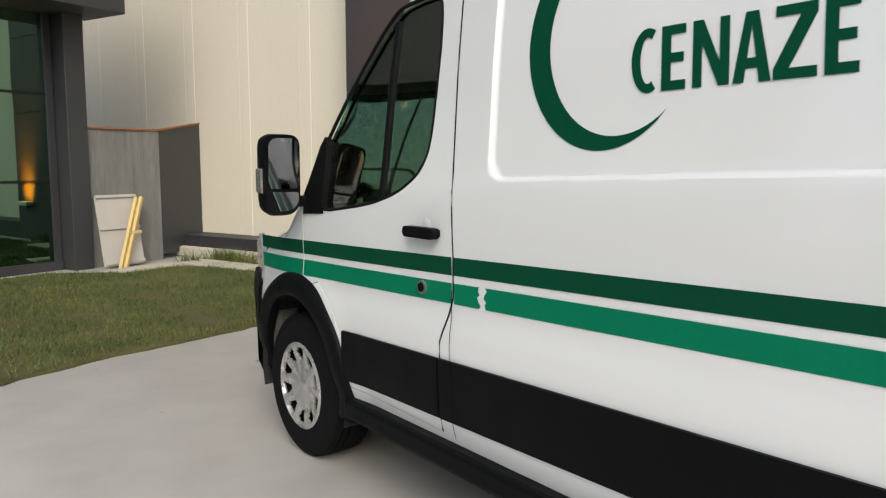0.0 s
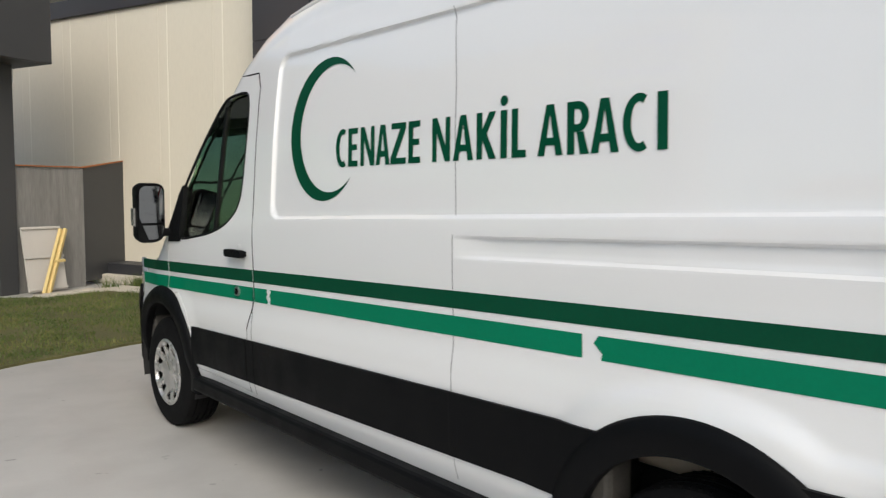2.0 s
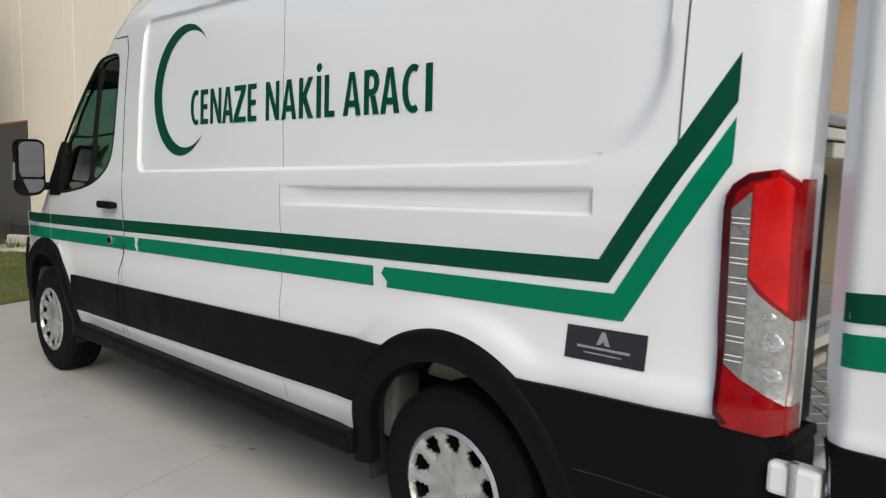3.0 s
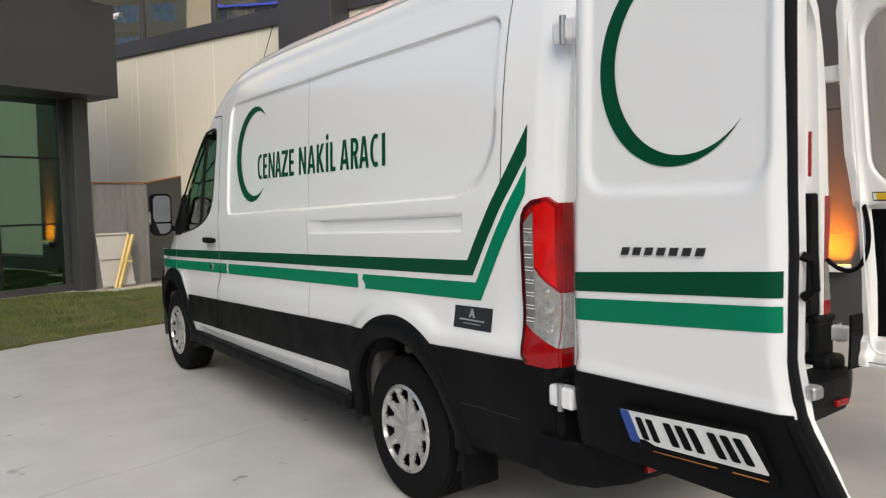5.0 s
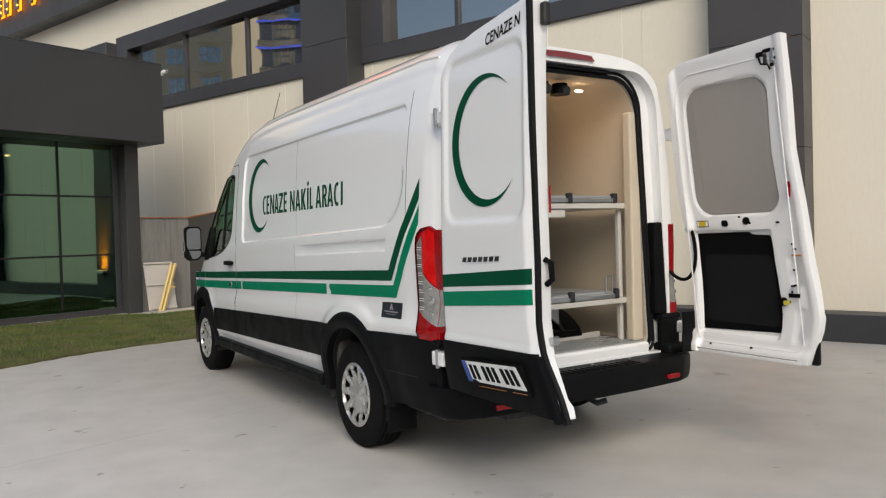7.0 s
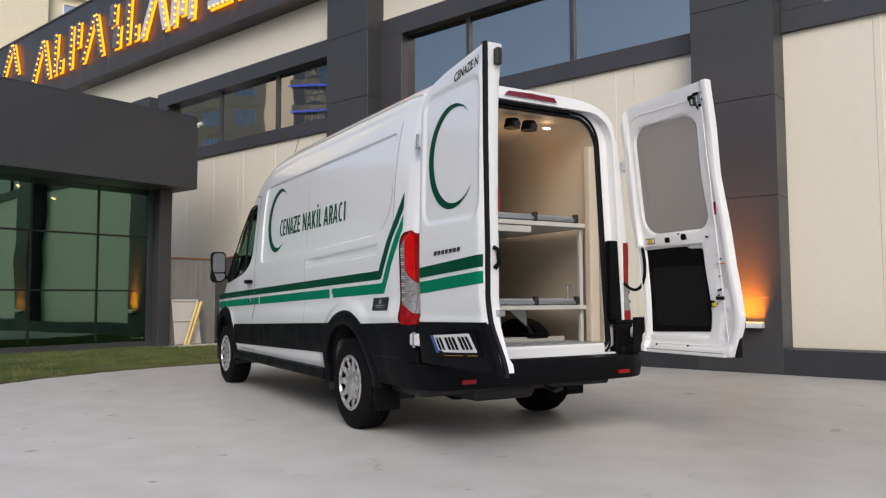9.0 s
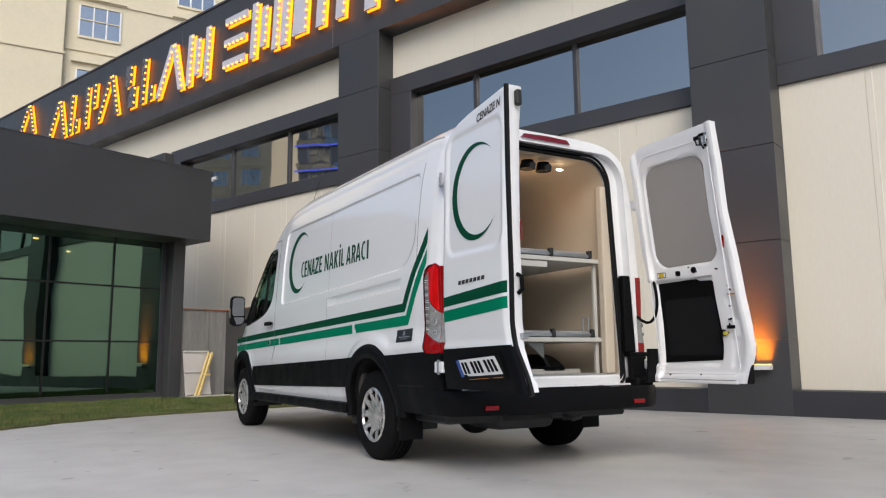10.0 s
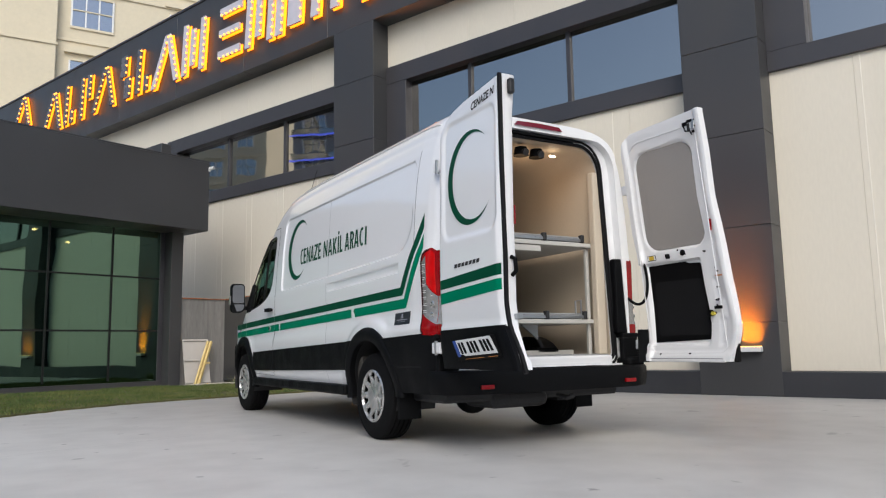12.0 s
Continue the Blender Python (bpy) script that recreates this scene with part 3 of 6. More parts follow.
def skin(name, outline, off, material, parent, label="", thick=0.0, fine=0.03, side=-1):
    """A thin sheet that lies on the body's side: outline of (y, z), raised by off."""
    bm = bmesh.new()
    vs = [bm.verts.new((0, y, z)) for y, z in outline]
    f = bm.faces.new(vs)
    ys = [p[0] for p in outline]
    zs = [p[1] for p in outline]
    y = math.ceil(min(ys) / fine) * fine
    while y < max(ys):
        bmesh.ops.bisect_plane(bm, geom=bm.verts[:] + bm.edges[:] + bm.faces[:], plane_co=(0, y, 0), plane_no=(0, 1, 0))
        y += fine
    z = math.ceil(min(zs) / fine) * fine
    while z < max(zs):
        bmesh.ops.bisect_plane(bm, geom=bm.verts[:] + bm.edges[:] + bm.faces[:], plane_co=(0, 0, z), plane_no=(0, 0, 1))
        z += fine
    if thick:
        res = bmesh.ops.extrude_face_region(bm, geom=bm.faces[:])
        inner = [v for v in res["geom"] if isinstance(v, bmesh.types.BMVert)]
        mark = {v for v in inner}
    else:
        mark = set()
    for v in bm.verts:
        w = half_width(v.co.y, v.co.z)
        v.co.x = side * (w + off - (thick if v in mark else 0))
    return part(name, bm, material, parent, label, True, 50)


def strip(y0, y1, zf0, zf1, k=24):
    ys = np.linspace(y0, y1, k)
    return [(float(y), line(zf0, float(y))) for y in ys] + [(float(y), line(zf1, float(y))) for y in ys[::-1]]


# stripes: the dark one above, the bright one below, both rising at the tail
def stripe(name, pieces, material, label):
    for outline in pieces:
        skin(name, outline, 0.0022, material, van, label)


TEAR = [(0.0, 0.0), (0.006, 0.2), (-0.004, 0.35), (0.012, 0.5), (0.004, 0.7), (-0.008, 0.85), (0.002, 1.0)]


def ragged(y, z0, z1, s):
    return [(y + s * a, z0 + (z1 - z0) * b) for a, b in TEAR]


DG0, DG1, LG0, LG1 = 1.110, 1.174, 1.008, 1.082
dark_pieces = [strip(3.672, 4.22, DG0, DG1, 10), strip(2.521, 3.662, DG0, DG1), strip(-0.50, 2.510, DG0, DG1)]
a = [(-0.50, line(DG1, -0.5)), (-0.50, line(DG0, -0.5)), (-0.586, line(DG0, -0.586)), (-0.906, 1.622), (-0.906, 1.740), (-0.553, line(DG1, -0.553))]
dark_pieces.append(a)
stripe("dark_green_stripe", dark_pieces, M_DGREEN, "dark green film stripe")
light_pieces = [strip(3.672, 4.22, LG0, LG1, 10), strip(2.523, 3.662, LG0, LG1), strip(2.385, 2.511, LG0, LG1, 6) + ragged(2.375, line(LG1, 2.375), line(LG0, 2.375), 1.0), strip(0.395, 2.332, LG0, LG1)[:24] + ragged(2.342, line(LG0, 2.34), line(LG1, 2.34), 0.9) + strip(0.395, 2.332, LG0, LG1)[24:]]
a = [(0.335, line(LG1, 0.335)), (0.352, line(LG0 + 0.05, 0.35)), (0.32, line(LG0 + 0.02, 0.33)), (0.325, line(LG0, 0.325)), (-0.50, line(LG0, -0.5)), (-0.50, line(LG1, -0.5)), (0.16, line(LG1, 0.16))]
light_pieces.append(a)
a = [(-0.50, line(LG1, -0.5)), (-0.50, line(LG0, -0.5)), (-0.634, line(LG0, -0.634)), (-0.906, 1.474), (-0.906, 1.586), (-0.603, line(LG1, -0.603))]
light_pieces.append(a)
stripe("green_stripe", light_pieces, M_GREEN, "bright green film stripe with torn gaps")

def by_arch(z, s, r=0.512):
    return (s * 0.985 * math.sqrt(max(r * r - (z - 0.385) ** 2, 0)), z)


# black plastic: side cladding, rear quarters, arch rims, sill step
for side in (-1, 1):
    skin("side_cladding", strip(0.52, 2.506 if side < 0 else 3.28, 0.556, 0.802) + [by_arch(z, 1) for z in np.linspace(0.81, 0.556, 9)], 0.012, M_BLACK, van, "grained black side cladding", 0.03, 0.06, side)
    if side < 0:
        skin("side_cladding", strip(2.595, 3.27, 0.556, 0.802), 0.012, M_BLACK, front_door, "grained black side cladding", 0.03, 0.06, side)
    quarter = [by_arch(float(z), -1) for z in np.linspace(0.40, 0.82, 12)] + [(-0.34, line(0.795, -0.34)), (-0.88, line(0.798, -0.88)), (-1.065, line(0.80, -1.06)), (-1.065, 0.40)]
    skin("quarter_cladding", quarter, 0.014, M_BLACK, van, "grained black rear quarter", 0.03, 0.06, side)
    for yc in (0.0, 3.75):
        bm = bmesh.new()
        prof = [(0.42, -0.03), (0.42, 0.016), (0.435, 0.026), (0.485, 0.026), (0.520, 0.018), (0.530, 0.004), (0.530, -0.03)]
        rings = []
        lo, hi = (-0.14, math.pi + 0.05) if yc == 0 else (-0.08, math.pi + 0.15)
        for aa in np.linspace(lo, hi, 44):
            row = []
            for r, o in prof:
                y, z = yc + r * math.cos(aa) * 0.985, 0.385 + r * math.sin(aa)
                yy = yc + 0.5 * math.cos(aa)
                row.append(bm.verts.new((side * (half_width(yy, max(z, 0.42)) + o), y, z)))
            rings.append(row)
        for p, q in zip(rings, rings[1:]):
            for i in range(len(prof)):
                j = (i + 1) % len(prof)
                bm.faces.new((p[i], p[j], q[j], q[i]))
        bm.faces.new(rings[0])
        bm.faces.new(rings[-1][::-1])
        part("arch_rim", bm, M_BLACK, van, "black wheel-arch rim", True, 50)
        # dark liner in the wheel well
        bm = bmesh.new()
        rows = [[bm.verts.new((side * x, yc + 0.438 * math.cos(aa), 0.385 + 0.438 * math.sin(aa))) for aa in np.linspace(-0.3, math.pi + 0.3, 30)] for x in (0.625, 0.975)]
        for i in range(29):
            bm.faces.new((rows[0][i], rows[0][i + 1], rows[1][i + 1], rows[1][i]))
        bm.faces.new(rows[0])
        part("wheel_liner", bm, M_DARKMETAL, van, "dark wheel-well liner", True, 50)
        part("liner_bracket", box((min(side * 0.93, side * 0.80), yc + 0.33, 0.42), (max(side * 0.93, side * 0.80), yc + 0.41, 0.70), 0.02, None, 2), M_DULLMETAL, van, "dull grey body seam in the wheel well")
    bm = box((side * 0.97 - 0.05, 0.50, 0.335), (side * 0.97 + 0.05, 3.26, 0.425), 0.02, None, 2)
    part("sill_step", bm, M_BLACK, van, "black sill step")

# chassis shadow volume: floor pan, axle, exhaust
part("floor_pan", box((-0.85, -0.95, 0.33), (0.85, 4.4, 0.41), 0.02), M_DARKMETAL, van, "dark underbody")
part("rear_axle", cyl((-0.8, 0, 0.33), (0.8, 0, 0.33), 0.06), M_DARKMETAL, van)
bm = bmesh.new()
bmesh.ops.create_uvsphere(bm, u_segments=16, v_segments=10, radius=0.16, matrix=Matrix.Translation((0, 0, 0.31)))
part("differential", bm, M_DARKMETAL, van, "", True)
part("spare_carrier", box((-0.45, -0.98, 0.27), (0.10, -0.55, 0.40), 0.06, None, 3), M_DARKMETAL, van)


# wheels
def lathe(bm, prof, seg, m):
    loops = []
    for k_ in range(seg):
        a_ = 2 * math.pi * k_ / seg
        loops.append([bm.verts.new(m @ Vector((x, r * math.cos(a_), r * math.sin(a_)))) for x, r in prof])
    for k_ in range(seg):
        p, q = loops[k_], loops[(k_ + 1) % seg]
        for i in range(len(prof) - 1):
            bm.faces.new((p[i], p[i + 1], q[i + 1], q[i]))


def wheel(at, side):
    w = new("wheel")
    w.parent = van
    w["label"] = "wheel with silver ten-slot cap and black tyre"
    m_ = Matrix.Identity(4)
    prof = [(-0.115, 0.215), (-0.120, 0.25), (-0.122, 0.29), (-0.112, 0.325), (-0.098, 0.345), (-0.085, 0.350)]
    for g in (-0.058, -0.020, 0.020, 0.058):
        prof += [(g - 0.005, 0.3545), (g - 0.004, 0.344), (g + 0.004, 0.344), (g + 0.005, 0.3545)]
    prof += [(0.085, 0.350), (0.098, 0.345), (0.112, 0.325), (0.122, 0.29), (0.120, 0.25), (0.115, 0.215), (0.09, 0.205), (-0.09, 0.205), (-0.115, 0.215)]
    bm = bmesh.new()
    lathe(bm, prof, 72, m_)
    # shoulder sipes
    for k_ in range(72):
        a_ = 2 * math.pi * (k_ + 0.5) / 72
        for sgn in (-1, 1):
            add_box(bm, (0.064, -0.0035, 0.347), (0.092, 0.0035, 0.3515), 0, Matrix.Rotation(a_, 4, "X") @ Matrix.Diagonal((sgn, 1, 1, 1)))
    part("tyre", bm, M_RUBBER, w, "black road tyre with grooves", True, 30)
    bm = bmesh.new()
    lathe(bm, [(side * 0.09, 0.212), (side * 0.03, 0.205), (side * 0.02, 0.06), (side * 0.02, 0.0001)], 40, m_)
    part("rim", bm, M_SEAL, w, "dark steel rim", True)
    # cap: a broad flat disc, ten petals narrowing to a thin ring
    bm = bmesh.new()
    rs = [0.0, 0.022, 0.030, 0.118, 0.128, 0.140, 0.158, 0.176, 0.190, 0.200, 0.215]
    xs = [0.104, 0.104, 0.099, 0.104, 0.109, 0.113, 0.116, 0.117, 0.120, 0.123, 0.114]
    gap = [0, 0, 0, 0, 5, 7, 8, 7, 0, 0]
    seg = 120
    grid = []
    for q_, (r, x) in enumerate(zip(rs, xs)):
        row = []
        for k_ in range(seg):
            a_ = 2 * math.pi * k_ / seg
            ph = min(k_ % 12, 12 - k_ % 12)
            dip = -0.010 * min(max(ph - 1, 0) / 3, 1) if 0.125 < r < 0.195 else 0.0
            row.append(bm.verts.new((side * (x + dip), max(r, 0.0005) * math.cos(a_), max(r, 0.0005) * math.sin(a_))))
        grid.append(row)
    for i in range(len(rs) - 1):
        for k_ in range(seg):
            if gap[i] and abs(k_ % 12 - 5.5) < gap[i] / 2:
                continue
            bm.faces.new((grid[i][k_], grid[i][(k_ + 1) % seg], grid[i + 1][(k_ + 1) % seg], grid[i + 1][k_]))
    res = bmesh.ops.extrude_face_region(bm, geom=bm.faces[:])
    for v in res["geom"]:
        if isinstance(v, bmesh.types.BMVert):
            v.co.x -= side * 0.010
    part("wheel_cap", bm, M_SILVER, w, "silver plastic wheel cap with ten slots", True, 40)
    w.location = at
    return w


for sx in (-1, 1):
    for yc in (0.0, 3.75):
        wheel((sx * 0.862, yc, 0.352), sx)


# ---- van: glazing, mirrors, lamps, marks ----
for side in (-1, 1):
    pane = skin("side_window", grown(SIDE_WIN, 0.02), -0.022, M_CABGLASS, front_door if side < 0 else van, "tinted cab window", 0.004, 0.08, side)
    pane.visible_shadow = False
    skin("window_bar", [(2.985, 1.28), (3.01, 1.28), (2.99, 1.99), (2.965, 1.99)], -0.012, M_SEAL, pane, "", 0.012, 0.1, side)
    # black rubber round the opening
    k_ = len(SIDE_WIN)
    edge = [(-1 * 0 + side * (half_width(y, z) - 0.004), y, z) for y, z in SIDE_WIN]
    tube("window_seal", edge + [edge[0], edge[1]], 0.008, M_SEAL, pane, "black rubber seal")
    skin("mirror_sail", [(3.455, 1.215), (3.64, 1.205), (3.63, 1.30), (3.52, 1.51), (3.48, 1.555), (3.46, 1.54), (3.45, 1.4)], 0.008, M_BLACK, front_door if side < 0 else van, "black mirror mounting", 0.03, 0.08, side)
scr = bmesh.new()
prism(scr, rounded(-0.83, 0.03, 0.83, 1.23, (0.08, 0.08, 0.16, 0.16), 5), lambda p, q: Vector((p, 0, 0)) + sbase + sdir * q + snor * 0.045, lambda p, q: Vector((p, 0, 0)) + sbase + sdir * q + snor * 0.05)
windscreen = part("windscreen", scr, M_CABGLASS, van, "large raked windscreen")
windscreen.visible_shadow = False


def door_mirror(side):
    m_ = new("door_mirror")
    m_.parent = van
    m_["label"] = "tall black door mirror with two glasses"
    cx = side * 1.115
    bm = bmesh.new()
    outline = rounded(-0.084, -0.18, 0.084, 0.18, (0.05, 0.07, 0.045, 0.035), 6)
    rows = []
    for dy, s in ((0.0, 0.95), (-0.004, 1.0), (0.03, 1.02), (0.08, 0.97), (0.12, 0.8), (0.14, 0.5)):
        rows.append([bm.verts.new((cx + side * p * s * -1, 3.60 + dy, 1.385 + q * s)) for p, q in outline])
    for a_, c_ in zip(rows, rows[1:]):
        for i in range(len(outline)):
            j = (i + 1) % len(outline)
            bm.faces.new((a_[i], a_[j], c_[j], c_[i]))
    bm.faces.new(rows[0])
    bm.faces.new(rows[-1][::-1])
    part("housing", bm, M_BLACK, m_, "black plastic housing", True, 45)
    turn = Matrix.Translation((cx, 3.592, 1.385)) @ Matrix.Rotation(side * radians(10), 4, "Z") @ Matrix.Rotation(radians(4), 4, "X")
    for q0, q1, rr in ((-0.06, 0.165, (0.02, 0.02, 0.04, 0.04)), (-0.162, -0.075, (0.045, 0.06, 0.015, 0.015))):
        bm = bmesh.new()
        prism(bm, rounded(-0.070, q0, 0.070, q1, rr, 5), lambda p, q: turn @ Vector((-side * p, -0.006, q)), lambda p, q: turn @ Vector((-side * p, 0.01, q)))
        part("mirror_glass", bm, M_MIRROR, m_, "mirror glass")
    bm = bmesh.new()
    prism(bm, rounded(-0.065, 0, 0.045, 0.022, 0.010, 4), lambda p, q: (cx + side * (0.074 + q), 3.625, 1.37 + p), lambda p, q: (cx + side * (0.070 + q * 0.7), 3.70, 1.37 + p))
    part("turn_signal", bm, M_LENS, m_, "clear turn-signal lens")
    for z in (1.24,):
        part("arm", box((min(side * 1.05, side * 0.97), 3.60, z), (max(side * 1.05, side * 0.97), 3.67, z + 0.05 + (0.06 if z > 1.4 else 0)), 0.015, None, 2), M_BLACK, m_)


door_mirror(-1)
door_mirror(1)

# door handle and lock
hx = -half_width(2.73, 1.18)
bm = bmesh.new()
prism(bm, rounded(2.565, 1.172, 2.755, 1.212, 0.018, 4), lambda p, q: (hx - 0.048, p, q), lambda p, q: (hx - 0.018, p, q))
add_box(bm, (hx - 0.03, 2.585, 1.178), (hx + 0.01, 2.62, 1.205), 0.004)
add_box(bm, (hx - 0.03, 2.705, 1.178), (hx + 0.01, 2.735, 1.205), 0.004)
part("door_handle", bm, M_BLACK, front_door, "black pull handle", True, 40)
bm = bmesh.new()
bmesh.ops.create_uvsphere(bm, u_segments=20, v_segments=10, radius=0.05, matrix=Matrix.Translation((hx + 0.012, 2.665, 1.22)) @ Matrix.Diagonal((0.3, 1, 0.8, 1)))
part("handle_cup", bm, M_PAINT, front_door, "", True)
lx = -half_width(2.75, 0.985)
lock = part("door_lock", cyl((lx - 0.012, 2.695, 0.985), (lx + 0.01, 2.695, 0.985), 0.026), M_STEEL, front_door, "round steel door lock")
part("lock_core", cyl((lx - 0.016, 2.695, 0.985), (lx, 2.695, 0.985), 0.017), M_CHAR, lock, "black lock core")
# panel seams
def lean_seam(z):
    return float(np.interp(z, [1.37, 1.65, 1.92, 2.2], [0.982, 1.008, 1.025, 1.07]))


skin("panel_seam", [(lean_seam(z) - 0.0025, z) for z in np.linspace(0.45, 2.20, 24)] + [(lean_seam(z) + 0.0025, z) for z in np.linspace(2.20, 0.45, 24)], 0.001, M_SEAMGREY, van, "", 0.0, 0.08)
skin("panel_seam", [(-0.768, 1.50), (-0.762, 1.50), (-0.762, 2.26), (-0.768, 2.26)], 0.0012, surface("seam_dark", (0.10, 0.10, 0.105), 0.6), van, "", 0.0, 0.08)
for side in (-1,):
    skin("side_cladding", strip(2.513, 2.583, 0.556, 0.802, 6), 0.012, M_BLACK, van, "grained black side cladding", 0.03, 0.06, side)
gasket = DOOR[14:] + DOOR[:6]
gasket = [(a[0] + (c[0] - a[0]) * i / 6, a[1] + (c[1] - a[1]) * i / 6) for a, c in zip(gasket, gasket[1:]) for i in range(6)]
rim = [(-(half_width(y, z) - 0.0075), y, z) for y, z in gasket]
tube("door_gasket", rim, 0.0085, M_SEAL, van, "black rubber in the door gap", 6)
skin("panel_seam", [(2.505, 0.455), (2.509, 0.455), (2.5135, 1.0), (2.5095, 1.0)], 0.0135, M_SEAL, van, "", 0.0, 0.05)
# dark tape over the load-door seam in the cladding
skin("panel_seam", [(0.983, 0.55), (0.989, 0.55), (0.989, 0.79), (0.983, 0.79)], 0.0135, M_SEAL, van)
skin("panel_seam", [(-0.505, 0.593), (-0.505, 0.597), (-0.87, 0.602), (-0.87, 0.598)], 0.0152, M_DARKMETAL, van)
# gutter along the roof
for side in (-1, 1):
    pts = []
    for y in np.linspace(-0.95, 2.35, 24):
        half = ring(float(y))
        x, z = half[len(ROWS) + 3]
        pts.append((side * -x, float(y), z + 0.004))
    tube("roof_gutter", pts, 0.009, M_PAINT, van, "", 6)
# front details: bumper, headlamps, grille, bonnet line
bm = bmesh.new()
rows = []
for o, z in ((0.0, 0.28), (0.03, 0.34), (0.035, 0.55), (0.02, 0.70), (0.0, 0.74)):
    row = []
    for k_ in range(-14, 15):
        s = k_ / 14
        y = 4.78 - 0.42 * abs(s) ** 2.6
        row.append(bm.verts.new((s * (0.90 + o * 0.4), y + o, z)))
    rows.append(row)
for a_, c_ in zip(rows, rows[1:]):
    for i in range(28):
        bm.faces.new((a_[i], a_[i + 1], c_[i + 1], c_[i]))
part("front_bumper", bm, M_BLACK, van, "black plastic front bumper", True, 50)
for side in (-1, 1):
    skin("bumper_corner", [(4.16, 0.30), (4.42, 0.30), (4.54, 0.45), (4.56, 0.74), (4.42, 0.86), (4.22, 0.80), (4.245, 0.62), (4.22, 0.45)], 0.022, M_BLACK, van, "black bumper corner", 0.05, 0.06, side)
    skin("headlamp", [(4.28, 0.80), (4.56, 0.80), (4.58, 0.93), (4.30, 1.06), (4.24, 0.95)], 0.006, M_LENS, van, "clear headlamp", 0.03, 0.06, side)
part("grille", box((-0.5, 4.70, 0.74), (0.5, 4.80, 0.90), 0.02), M_CHAR, van, "dark grille")

# crescent and lettering on the sides

def crescent_mesh(place_at, cy, cz, ro, iy, ri, narrow=1.0, turn=0.0, k=72):
    """A crescent open towards -y, as quads; place_at maps (y, z) into space."""

    def place(y, z):
        p, q, c, s_ = cy - y, z - cz, math.cos(radians(turn)), math.sin(radians(turn))
        return place_at(cy - (p * c - q * s_) * narrow, cz + p * s_ + q * c)

    d = cy - iy
    yx = (ro * ro - ri * ri + d * d) / (2 * d)
    h = math.sqrt(max(ro * ro - yx * yx, 1e-9))
    a0, b0 = math.atan2(h, -yx), math.atan2(h, d - yx)
    bm = bmesh.new()
    o = [bm.verts.new(place(cy + ro * math.cos(a), cz + ro * math.sin(a))) for a in np.linspace(a0, -a0, k)]
    i_ = [bm.verts.new(place(iy + ri * math.cos(b), cz + ri * math.sin(b))) for b in np.linspace(b0, -b0, k)]
    for q in range(k - 1):
        bm.faces.new((o[q], o[q + 1], i_[q + 1], i_[q]))
    return bm


def lettering(words, place, width, height, weight=0.012, squeeze=None):
    """Mesh of words set in the built-in font: 0..width along, 0..height up, put in space by place."""
    cu = bpy.data.curves.new("lettering", "FONT")
    cu.body = words
    cu.size = 1.0
    cu.offset = weight
    cu.resolution_u = 4
    tmp = new("lettering", cu)
    dg = bpy.context.evaluated_depsgraph_get()
    dg.update()
    me = bpy.data.meshes.new_from_object(tmp.evaluated_get(dg))
    bpy.data.objects.remove(tmp)
    bm = bmesh.new()
    bm.from_mesh(me)
    bpy.data.meshes.remove(me)
    xs = [v.co.x for v in bm.verts]
    lo, hi = min(xs), max(xs)
    cap = 0.729
    bmesh.ops.triangulate(bm, faces=bm.faces[:])
    for v in bm.verts:
        v.co = place((v.co.x - lo) / (hi - lo) * width, v.co.y / cap * height)
    return bm


